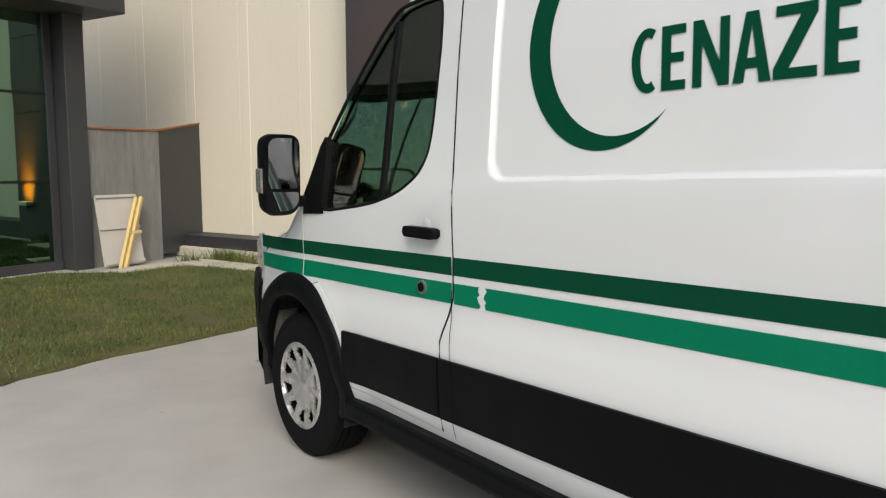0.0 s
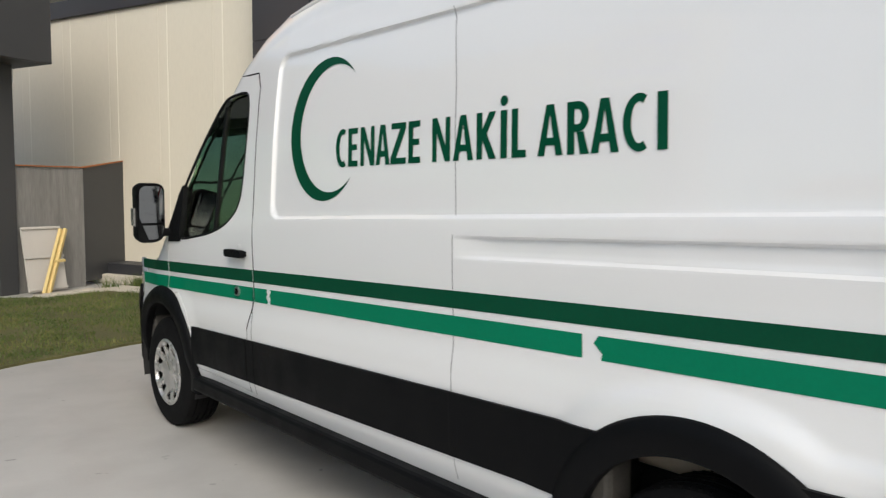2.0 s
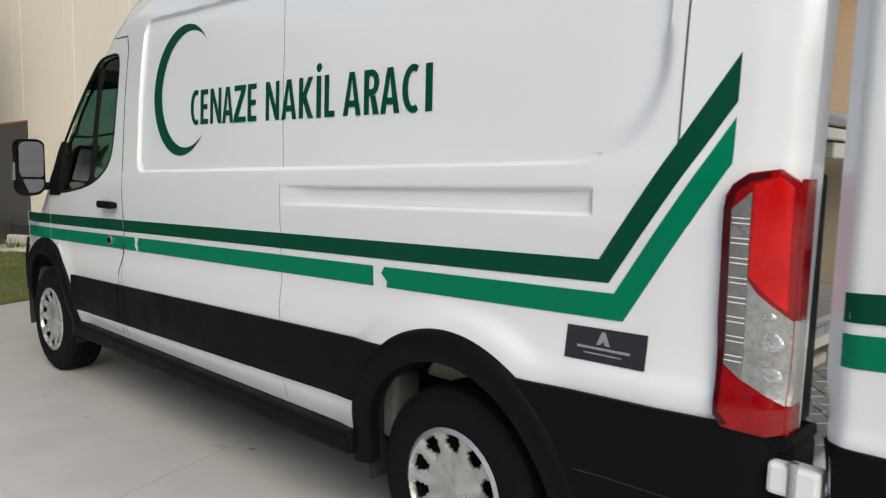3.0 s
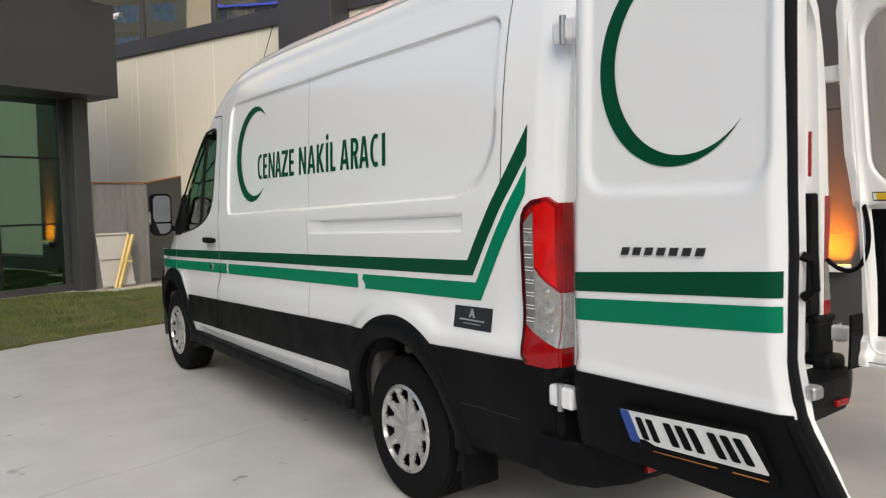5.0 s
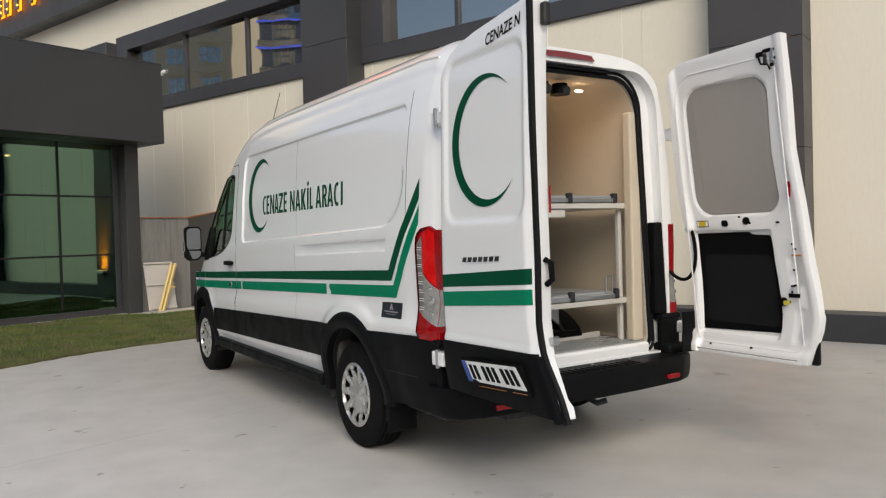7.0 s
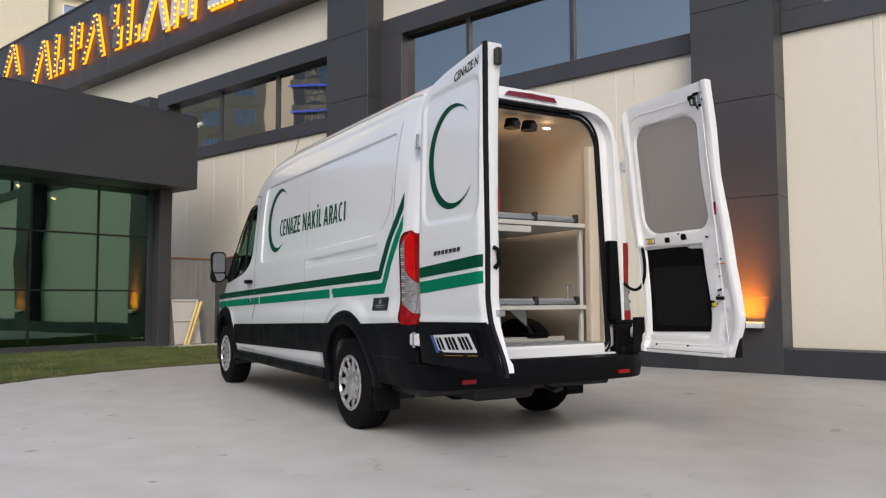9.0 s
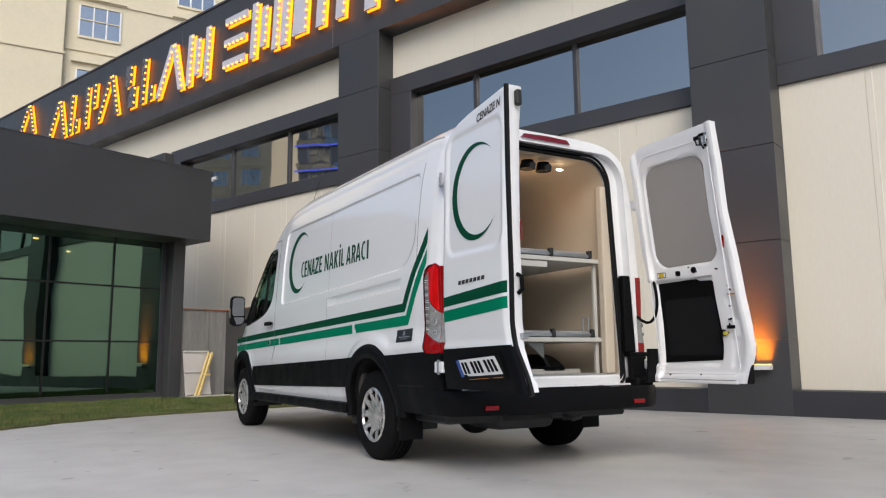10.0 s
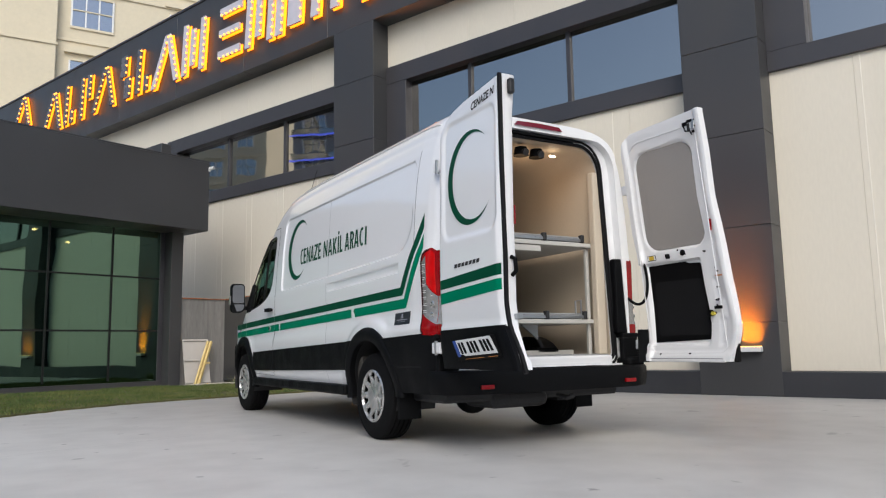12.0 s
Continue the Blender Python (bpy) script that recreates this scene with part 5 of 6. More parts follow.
                prism(b2, rounded(x + 0.003, 0.018, x + w_ - 0.013, 0.095, 0.005, 2), lambda p, q: plate_at(p, q, 0.024), lambda p, q: plate_at(p, q, 0.0272 + 0.2 * q))
                part("bar", b2, M_CHAR, holder)
                x += w_ + 0.003
            x += 0.030
        for p0, p1 in ((0.085, 0.33), (0.38, 0.50)):
            b2 = bmesh.new()
            prism(b2, rounded(p0, -0.020, p1, -0.010, 0.003, 2), lambda p, q: plate_at(p, q, 0.02), lambda p, q: plate_at(p, q, 0.0235))
            part("bar", b2, M_ORANGEPRINT, holder)
        # latch and red marker on the shut face
        part("marker", box((-0.004, -0.003, -0.06), (0.004, 0.003, 0.06), 0, Matrix.Translation(P(0.882, 1.56, -0.10))), M_RED, d, "red reflective strip")
        tube("pull_handle", [P(0.885, 1.29, -0.060), P(0.912, 1.275, -0.072), P(0.914, 1.20, -0.076), P(0.885, 1.175, -0.066)], 0.014, M_CHAR, d, "black pull handle")
        part("latch", box((-0.025, -0.03, -0.018), (0.025, 0.03, 0.018), 0.006, Matrix.Translation(P(0.895, 0.92, -0.085))), M_STEEL, d, "steel latch")
        part("top_latch", box((-0.02, -0.02, -0.05), (0.02, 0.02, 0.05), 0.008, Matrix.Translation(P(0.895, 2.39, -0.09))), M_DARKMETAL, d, "dark roof latch")
    else:
        def inn(a, z, off):
            return P(spread_out(a, z), z, -door_in(a, z) - off)

        def inner_plate(name, outline, depth, off, material, label="", host=None):
            b2 = bmesh.new()
            prism(b2, outline, lambda p, q: P(spread_out(p, q), q, lean_in(q) - depth + 0.012), lambda p, q: P(spread_out(p, q), q, lean_in(q) - depth - off))
            return part(name, b2, material, host or d, label)

        inner_plate("window_board", rounded(0.175, 1.495, 0.795, 2.305, (0.11, 0.05, 0.12, 0.13), 8), 0.026, 0.016, M_BOARD, "plain grey board in the window field")
        inner_plate("lower_panel", [(0.066, 0.755), (0.08, 0.745), (0.70, 0.765), (0.72, 0.785), (0.715, 1.20), (0.690, 1.27), (0.685, 1.345), (0.675, 1.355), (0.56, 1.36), (0.53, 1.378), (0.08, 1.37), (0.066, 1.36)], 0.022, 0.004, M_CHAR, "black fabric panel")
        inner_plate("label_frame", rounded(0.150, 1.412, 0.246, 1.455, 0.005, 2), 0.052, 0.0025, M_CHAR, "black label frame")
        inner_plate("caution_label", rounded(0.154, 1.417, 0.242, 1.450, 0.004, 2), 0.052, 0.0035, M_PLATEWHITE, "small yellow label")
        inner_plate("caution_mark", rounded(0.170, 1.4175, 0.226, 1.4495, 0.003, 2), 0.052, 0.0045, surface("yellow_print", (0.62, 0.42, 0.03), 0.5), "yellow print")
        inner_plate("plug", rounded(0.355, 1.412, 0.402, 1.452, 0.012, 4), 0.052, 0.006, M_CHAR, "black rubber plug")
        for a, z, r in ((0.575, 1.445, 0.024),):
            part("plug", cyl(P(a, z, -0.05), P(a, z, -0.058), r, None, 16), M_CHAR, d, "black rubber plug")
        for a, z in ((0.525, 1.47), (0.60, 1.43), (0.86, 0.96), (0.875, 1.02), (0.88, 1.30)):
            part("hole", cyl(P(a, z, -0.05), P(a, z, -0.0545), 0.007, None, 10), M_CHAR, d)
        pocket = surface("black_pocket_felt", (0.010, 0.010, 0.011), 0.9, specular=0.1, spread=0.25, scale=5, fine=300, bump=0.2)
        inner_plate("pocket", rounded(0.165, 0.80, 0.685, 1.235, (0.03, 0.03, 0.05, 0.05), 5), 0.022, 0.007, pocket, "felt-lined pocket")
        latch = new("roof_latch")
        latch.parent = d
        latch["label"] = "steel and black latch at the door's top"
        for a, z, w_, h_, mt in ((0.845, 2.40, 0.030, 0.075, M_STEEL), (0.815, 2.43, 0.055, 0.022, M_CHAR), (0.765, 2.415, 0.045, 0.030, M_CHAR), (0.80, 2.385, 0.022, 0.060, M_DARKMETAL), (0.84, 2.345, 0.020, 0.020, M_CHAR), (0.862, 2.43, 0.014, 0.016, M_CHAR), (0.862, 2.38, 0.014, 0.016, M_CHAR)):
            part("plate", box((-0.012, -w_ / 2, -h_ / 2), (0.012, w_ / 2, h_ / 2), 0.003, Matrix.Translation(P(a, z, -0.082))), mt, latch)
        tube("rod", [P(0.765, 2.40, -0.10), P(0.785, 2.355, -0.11), P(0.83, 2.345, -0.11), P(0.838, 2.315, -0.10)], 0.006, M_CHAR, latch)
        # folded flange along the edges and a bead round the board
        bead = [P(spread_out(p, q), q, -door_in(p, q, 0.014) - 0.001) for p, q in rounded(0.108, 0.665, 0.875, 2.40, (0.05, 0.05, 0.09, 0.16), 8)]
        tube("flange_bead", bead + bead[:2], 0.0045, M_PAINT, d, "", 6)
        lip = [P(spread_out(a, 0.604), 0.604, -0.075) for a in np.linspace(0.075, 0.90, 14)]
        tube("bottom_lip", lip, 0.010, M_PAINT, d, "folded lower lip", 6)
        seam = [P(spread_out(a, 0.622), 0.622, -0.087) for a in np.linspace(0.09, 0.88, 14)]
        tube("lip_seam", seam, 0.0035, M_SEAMGREY, d, "", 6)
        for a, z in ((0.795, 1.43), (0.30, 0.655), (0.60, 0.66), (0.905, 1.06), (0.885, 1.055), (0.90, 1.27), (0.90, 1.15)):
            part("hole", cyl(P(a, z, -0.05), P(a, z, -0.074), 0.006, None, 10), M_CHAR, d)
        part("lock_ring", cyl(P(0.845, 0.955, -0.05), P(0.845, 0.955, -0.078), 0.014, None, 14), surface("yellow_zinc", (0.50, 0.42, 0.05), 0.4), d, "yellow lock ring")
        part("marker", box((-0.003, -0.008, -0.045), (0.003, 0.008, 0.045), 0, Matrix.Translation(P(0.885, 1.62, -0.072))), M_RED, d, "red reflective strip")
        part("orange_mark", box((-0.003, -0.03, -0.005), (0.003, 0.03, 0.005), 0, Matrix.Translation(P(0.92, 1.235, -0.072))), M_ORANGEPRINT, d)
        part("lock_slot", box((-0.004, -0.035, -0.012), (0.004, 0.035, 0.012), 0.002, Matrix.Translation(P(0.90, 1.0, -0.072))), M_CHAR, d, "black lock slot")
        part("lock_barrel", cyl(P(0.82, 0.96, -0.05), P(0.82, 0.96, -0.075), 0.025, None, 14), M_CHAR, d, "black lock barrel")
        part("foot", box((-0.020, -0.028, -0.075), (0.020, 0.028, 0.075), 0.010, Matrix.Translation(P(0.985, 0.672, -0.012))), M_BLACK, d)
        c0, c1, c2, c3 = Vector((0.93, -1.24, 1.41)), Vector((0.93, -1.33, 1.12)), Vector((0.91, -1.22, 0.98)), Vector((0.885, -1.09, 1.12))
        tube("door_cable", [c0 * (1 - t_) ** 3 + c1 * 3 * t_ * (1 - t_) ** 2 + c2 * 3 * t_ * t_ * (1 - t_) + c3 * t_ ** 3 for t_ in (i / 14 for i in range(15))], 0.012, M_CHAR, d, "black cable loop")
    return d


rear_door(-1)
rear_door(1)


# ---- load space ----
bm = bmesh.new()
rows = []
for y in (-0.985, 2.02):
    rows.append([bm.verts.new((p * 0.985, y, (q - 1.5) * 0.99 + 1.5)) for p, q in HOLD])
k_ = len(HOLD)
for i in range(k_):
    j = (i + 1) % k_
    bm.faces.new((rows[0][i], rows[0][j], rows[1][j], rows[1][i]))
bm.faces.new(rows[1])
part("lining", bm, M_LINING, van, "beige wall lining of the load space", True, 40)
part("lining_rib", box((0.622, -1.0, 0.66), (0.715, -0.93, 2.2), 0.012, None, 2), M_LINING, van)
M_GALV = surface("galvanised_sheet", (0.34, 0.345, 0.345), 0.45, metal=0.45, spread=0.12, scale=9, fine=60)
part("load_floor", box((-0.70, -1.03, 0.63), (0.70, 2.0, 0.66), 0.006), M_GALV, van, "aluminium chequer-plate load floor")
for i in range(18):
    for j in range(6):
        bm = bmesh.new()
        add_box(bm, (-0.026, -0.006, 0), (0.026, 0.006, 0.005), 0.002, Matrix.Translation((-0.62 + i * 0.072, -1.005 + j * 0.055, 0.66)) @ Matrix.Rotation(radians(45 if (i + j) % 2 else -45), 4, "Z"))
        part("tread_lug", bm, M_GALV, van)
M_SHELF = surface("white_shelf", (0.50, 0.48, 0.44), 0.45, spread=0.06)
rack = thing("shelf_rack", "white two-level shelf rack inside the van", "rack")
for z in (1.555, 0.915):
    part("shelf", box((-0.62, -0.94, z), (0.655, 1.6, z + 0.035), 0.004), M_SHELF, rack, "white shelf board")
for x in (-0.60, 0.60):
    part("upright", box((x, -0.90, 0.66), (x + 0.032, -0.868, 1.55), 0.004), M_SHELF, rack)
part("bracket", box((-0.3, -0.93, 1.50), (0.1, -0.88, 1.55), 0.004), M_SHELF, rack)
part("kick_board", box((-0.62, -0.70, 0.66), (0.60, -0.68, 0.70), 0.004), M_SHELF, rack, "low kick board")


def tray(z):
    s = thing("stretcher_tray", "sliding galvanised stretcher tray on the shelf", "stretcher", "trays on the rack")
    for x0, x1 in ((-0.45, 0.12), (0.14, 0.52)):
        part("channel", box((x0, -0.93, z), (x1, 1.2, z + 0.05), 0.01), M_GALV, s)
    part("cross_bar", box((-0.5, -0.945, z + 0.004), (0.54, -0.925, z + 0.03), 0.004), M_STEEL, s)
    for x in (0.13, 0.53):
        part("catch", box((x - 0.018, -0.955, z), (x + 0.018, -0.91, z + 0.065), 0.006), M_DARKMETAL, s, "dark catch")
    return s


tray(1.592)
low = tray(0.952)
tube("handle_loop", [(0.44, -0.93, 0.99), (0.44, -0.93, 1.10), (0.50, -0.93, 1.11), (0.50, -0.93, 1.00)], 0.008, M_STEEL, low, "folded steel loop")
under = thing("folded_legs", "dark folded trolley legs under the shelf", "trolley")
tube("leg", [(0.22, -0.6, 0.90), (0.34, -0.62, 0.70)], 0.018, M_DARKMETAL, under)
tube("leg", [(-0.25, -0.7, 0.90), (-0.25, -0.7, 0.68)], 0.016, M_DARKMETAL, under)
part("foot", box((0.2, -0.7, 0.665), (0.45, -0.55, 0.72), 0.02), M_CHAR, under)
bm = bmesh.new()
prism(bm, [(0.02, 0.91), (0.18, 0.91), (0.18, 0.79)], lambda p, q: (p, -0.75, q), lambda p, q: (p, -0.73, q))
part("gusset", bm, M_GALV, under, "perforated steel gusset")
for x in (-0.02, 0.14):
    f = thing("ceiling_speaker", "round black fitting on the van ceiling", "fitting", "ceiling fittings in the van")
    part("housing", cyl((x, -0.86, 2.30), (x, -0.86, 2.37), 0.065, 0.05, 20), M_CHAR, f)
    part("cone", cyl((x, -0.93, 2.315), (x, -0.90, 2.325), 0.03, None, 14), M_DARKMETAL, f)
dome = thing("interior_lamp", "lit oval warm-white interior lamp", "lamp")
bm = bmesh.new()
bmesh.ops.create_uvsphere(bm, u_segments=20, v_segments=10, radius=0.036, matrix=Matrix.Translation((0.36, -0.80, 2.352)) @ Matrix.Diagonal((1.0, 0.5, 0.25, 1)))
part("lens", bm, glowing("warm_lamp", (1.0, 0.76, 0.5), 6), dome, "glowing lens", True)
lamp_in = new("interior_light", bpy.data.lights.new("interior_light", "POINT"))
lamp_in.data.energy, lamp_in.data.color, lamp_in.data.shadow_soft_size = 1.7, (1.0, 0.60, 0.30), 0.12
lamp_in.location = (0.22, -0.55, 2.10)

# ---- cab ----
M_SEAT = surface("grey_seat_cloth", (0.045, 0.048, 0.052), 0.85, spread=0.15, fine=300, bump=0.2)
for x in (-0.48, 0.42):
    s = thing("cab_seat", "dark grey cloth cab seat", "seat", "cab seats")
    part("cushion", box((x - 0.24, 2.45, 0.80), (x + 0.24, 2.98, 0.98), 0.06, None, 3), M_SEAT, s)
    part("backrest", box((x - 0.24, 2.30, 0.95), (x + 0.24, 2.46, 1.58), 0.06, None, 3, ), M_SEAT, s)
    part("headrest", box((x - 0.14, 2.30, 1.60), (x + 0.14, 2.42, 1.80), 0.05, None, 3), M_SEAT, s)
dash = thing("dashboard", "black dashboard with steering wheel", "dashboard")
part("top", box((-0.88, 3.35, 0.95), (0.88, 3.85, 1.20), 0.08, None, 3), M_BLACK, dash)
ring_pts = [Vector((-0.48 + 0.19 * math.cos(a), 3.18 - 0.10 * math.sin(a), 1.22 + 0.16 * math.sin(a))) for a in np.linspace(0, 2 * math.pi, 33)]
tube("steering_wheel", ring_pts, 0.016, M_CHAR, dash, "black steering wheel")


# ---- lawn ----
def at_hall(d, u, z):
    return HALL @ Vector((d, u, z))


EDGE = [(-14.0, -3.0), (-9.0, 0.2), (-6.0, 2.6), (-4.4, 4.05), (-3.58, 4.74), (-2.86, 5.42), (-2.1, 5.93), (-1.2, 6.28), (-0.37, 6.52), (0.6, 6.75), (1.8, 7.0), (2.66, 7.15)]
BACK = [tuple(at_hall(d, u, 0)[:2]) for d, u in ((5.0, 6.0), (5.0, 9.6), (4.4, 9.9), (3.5, 10.2), (3.0, 10.75), (-5.0, 10.8), (-15, 10.8))]
random.seed(4)
outline = []
for (x0, y0), (x1, y1) in zip(EDGE, EDGE[1:]):
    n_ = max(2, int(math.hypot(x1 - x0, y1 - y0) / 0.12))
    for i in range(n_):
        t_ = i / n_
        outline.append((x0 + (x1 - x0) * t_ + random.uniform(-0.015, 0.015), y0 + (y1 - y0) * t_ + random.uniform(-0.025, 0.025)))
outline += [EDGE[-1]] + BACK
bm = bmesh.new()
prism(bm, outline, lambda p, q: (p, q, 0.022), lambda p, q: (p, q, -0.02))
M_SOIL = surface("lawn_soil", (0.085, 0.080, 0.027), 0.95, spread=0.4, scale=1.6, fine=40, bump=0.6)
lawn = finish("lawn", bm, M_SOIL)
tagged(lawn, "patchy green lawn beside the concrete apron", "lawn", kind="structure")


def inside_poly(x, y, poly):
    hit = False
    j = len(poly) - 1
    for i in range(len(poly)):
        xi, yi = poly[i]
        xj, yj = poly[j]
        if (yi > y) != (yj > y) and x < (xj - xi) * (y - yi) / (yj - yi) + xi:
            hit = not hit
        j = i
    return hit


def blades(name, spots, h0, h1, width, material, label):
    vs, fs = [], []
    for x, y, z in spots:
        a = random.uniform(0, math.tau)
        h = random.uniform(h0, h1)
        w = width * random.uniform(0.6, 1.3)
        lx, ly = random.uniform(-0.6, 0.6) * h, random.uniform(-0.6, 0.6) * h
        cx, cy = math.cos(a) * w, math.sin(a) * w
        k = len(vs)
        vs += [(x - cx, y - cy, z), (x + cx, y + cy, z), (x + lx, y + ly, z + h)]
        fs.append((k, k + 1, k + 2))
    me = bpy.data.meshes.new(name)
    me.from_pydata(vs, [], fs)
    me.materials.append(material)
    return tagged(new(name, me), label, "grass", kind="stuff")


m, nd, lk, b = nodes_of("grass_blade")
geo, tc, nz = nd.new("ShaderNodeNewGeometry"), nd.new("ShaderNodeTexCoord"), nd.new("ShaderNodeTexNoise")
nz.inputs["Scale"].default_value, nz.inputs["Detail"].default_value = 1.4, 4
lk.new(tc.outputs["Object"], nz.inputs["Vector"])
ad = nd.new("ShaderNodeMath")
ad.operation = "MULTIPLY_ADD"
ad.inputs[1].default_value = 0.35
lk.new(geo.outputs["Random Per Island"], ad.inputs[0])
lk.new(nz.outputs[0], ad.inputs[2])
cr = nd.new("ShaderNodeValToRGB")
cr.color_ramp.elements[0].position, cr.color_ramp.elements[1].position = 0.42, 0.95
cr.color_ramp.elements[0].color, cr.color_ramp.elements[1].color = (0.038, 0.074, 0.012, 1), (0.165, 0.158, 0.045, 1)
mid = cr.color_ramp.elements.new(0.66)
mid.color = (0.076, 0.110, 0.020, 1)
lk.new(ad.outputs[0], cr.inputs[0])
lk.new(cr.outputs[0], b.inputs["Base Color"])
b.inputs["Roughness"].default_value = 0.7
M_GRASS = m
random.seed(11)
spots = []
while len(spots) < 60000:
    x, y = random.uniform(-7.5, 4.5), random.uniform(2.0, 12.5)
    if inside_poly(x, y, outline) and noise.noise((x * 1.7, y * 1.7, 0)) > -0.28 + random.uniform(-0.35, 0.35):
        spots.append((x, y, 0.018))
blades("grass", spots, 0.02, 0.05, 0.006, M_GRASS, "short patchy lawn grass")
spots = []
for d, u, n_, r in ((5.15, 9.85, 380, 0.16), (5.15, 9.5, 160, 0.14), (5.12, 9.05, 120, 0.12), (5.1, 8.4, 320, 0.22), (5.1, 7.8, 200, 0.2), (4.75, 10.15, 90, 0.1)):
    for _ in range(n_):
        p = at_hall(d + random.gauss(0, 0.06), u + random.gauss(0, r), 0)
        spots.append((p.x, p.y, 0.0))
blades("weeds", spots, 0.08, 0.26, 0.007, M_GRASS, "tall weeds along the concrete footing")

# footing and slabs along the hall
M_FOOT = surface("rough_footing_concrete", (0.46, 0.42, 0.36), 0.9, spread=0.2, scale=5, fine=40, bump=0.6)
f = hall_box("footing", (5.22, 7.6, 0.0), (5.36, 11.4, 0.16), M_FOOT, "rough pale concrete footing under the plinth", bevel=0.02)
tagged(f, category="footing")
random.seed(8)
for i, (u0, u1) in enumerate(((8.0, 8.75), (8.8, 9.5), (9.55, 10.15))):
    s = hall_box("paving_slab", (4.62 - 0.04 * i, u0, 0.0), (5.0, u1, 0.045), M_FOOT, "pale concrete paving slab at the lawn's edge", bevel=0.006)
    tagged(s, category="slab", group="slabs by the footing")
s = hall_box("paving_slab", (3.55, 9.95, 0.0), (4.5, 10.25, 0.05), M_FOOT, "pale concrete paving slab at the lawn's edge", bevel=0.006)
tagged(s, category="slab", group="slabs by the footing")

# grey sheet-metal hoarding between pavilion and hall
M_SHEET = surface("grey_sheet_metal", (0.20, 0.192, 0.185), 0.55, metal=0.1, spread=0.30, scale=2.2, fine=14, stretch=(5, 1, 0.35))
M_RUST = surface("rusty_capping", (0.33, 0.12, 0.045), 0.8, spread=0.3, scale=9)
hoard = thing("hoarding", "grey sheet-metal enclosure with rust-brown capping", "enclosure")
hoard.matrix_world = HALL
bm = bmesh.new()
prof = [(3.72, 10.85), (4.845, 10.85), (4.845, 10.89), (3.72, 10.89)]
prism(bm, prof, lambda p, q: (p, q, 0.0), lambda p, q: (p, q, 1.90))
part("front_sheet", bm, M_SHEET, hoard, "flat weathered grey sheet")
for x in (3.95, 4.40):
    part("sheet_joint", box((x, 10.846, 0.0), (x + 0.012, 10.852, 1.90), 0.001), M_SHEET, hoard)
bm = bmesh.new()
quad = [(4.848, 10.85, 0.08, 1.905), (5.80, 11.10, 0.10, 2.05)]
(da, ua, za, zb), (db, ub, zc, zd) = quad
vs = [bm.verts.new(v) for v in ((da, ua, za), (db, ub, zc), (db, ub, zd), (da, ua, zb), (da - 0.03, ua + 0.05, za), (db - 0.03, ub + 0.05, zc), (db - 0.03, ub + 0.05, zd), (da - 0.03, ua + 0.05, zb))]
for q in ((0, 1, 2, 3), (7, 6, 5, 4), (0, 4, 5, 1), (1, 5, 6, 2), (2, 6, 7, 3), (3, 7, 4, 0)):
    bm.faces.new([vs[i] for i in q])
part("side_sheet", bm, M_CLAD, hoard, "dark grey side panel")
bm = bmesh.new()
vs = [bm.verts.new(v) for v in ((3.715, 10.82, 1.901), (4.86, 10.82, 1.907), (5.80, 11.08, 2.052), (5.80, 11.16, 2.052), (4.84, 10.93, 1.907), (3.715, 10.93, 1.901))]
bm.faces.new(vs)
res = bmesh.ops.extrude_face_region(bm, geom=bm.faces[:])
for v in res["geom"]:
    if isinstance(v, bmesh.types.BMVert):
        v.co.z += 0.02
part("capping", bm, M_RUST, hoard, "rust-brown capping")

# sheet and battens leaning on the hoarding
M_BATTEN = surface("yellow_timber", (0.62, 0.47, 0.20), 0.7, spread=0.15, scale=8, stretch=(1, 1, 0.2))
M_WHITEBOARD = surface("pale_board", (0.50, 0.47, 0.44), 0.6, spread=0.08, scale=3)
lean_m = HALL @ Matrix.Translation((3.72, 10.585, 0.03)) @ Matrix.Rotation(radians(-10), 4, "X")
brd = thing("leaning_panel", "pale framed panel leaning on the grey hoarding", "panel")
brd.matrix_world = lean_m
part("board", box((0.0, 0.0, 0.0), (0.62, 0.02, 0.97), 0.003), M_WHITEBOARD, brd)
for z in (0.02, 0.50, 0.94):
    part("rail", box((0.0, -0.025, z), (0.62, 0.0, z + 0.04), 0.004), M_WHITEBOARD, brd)
for k_, (x0, x1) in enumerate(((0.13, 0.60), (0.21, 0.68))):
    bt = thing("batten", "yellow timber batten leaning on the hoarding", "batten", "leaning battens")
    a, c = at_hall(3.72 + x0, 10.43, 0.01), at_hall(3.72 + x1, 10.69, 0.95)
    dvec = c - a
    mm = Matrix.Translation(a) @ dvec.to_track_quat("Z", "Y").to_matrix().to_4x4()
    part("timber", box((-0.022, -0.03, 0), (0.022, 0.03, dvec.length), 0.003, mm), M_BATTEN, bt)
bt = thing("batten", "short yellow cross batten", "batten", "leaning battens")
a, c = at_hall(4.09, 10.55, 0.47), at_hall(4.28, 10.55, 0.48)
part("timber", box((-0.02, -0.02, 0), (0.02, 0.02, (c - a).length), 0.003, Matrix.Translation(a) @ (c - a).to_track_quat("Z", "Y").to_matrix().to_4x4()), M_BATTEN, bt)

# ---- wall washers with amber light ----
M_LAMPWHITE = surface("lamp_housing", (0.6, 0.6, 0.6), 0.5)
M_AMBER = glowing("amber_lens", (1.0, 0.5, 0.1), 3)


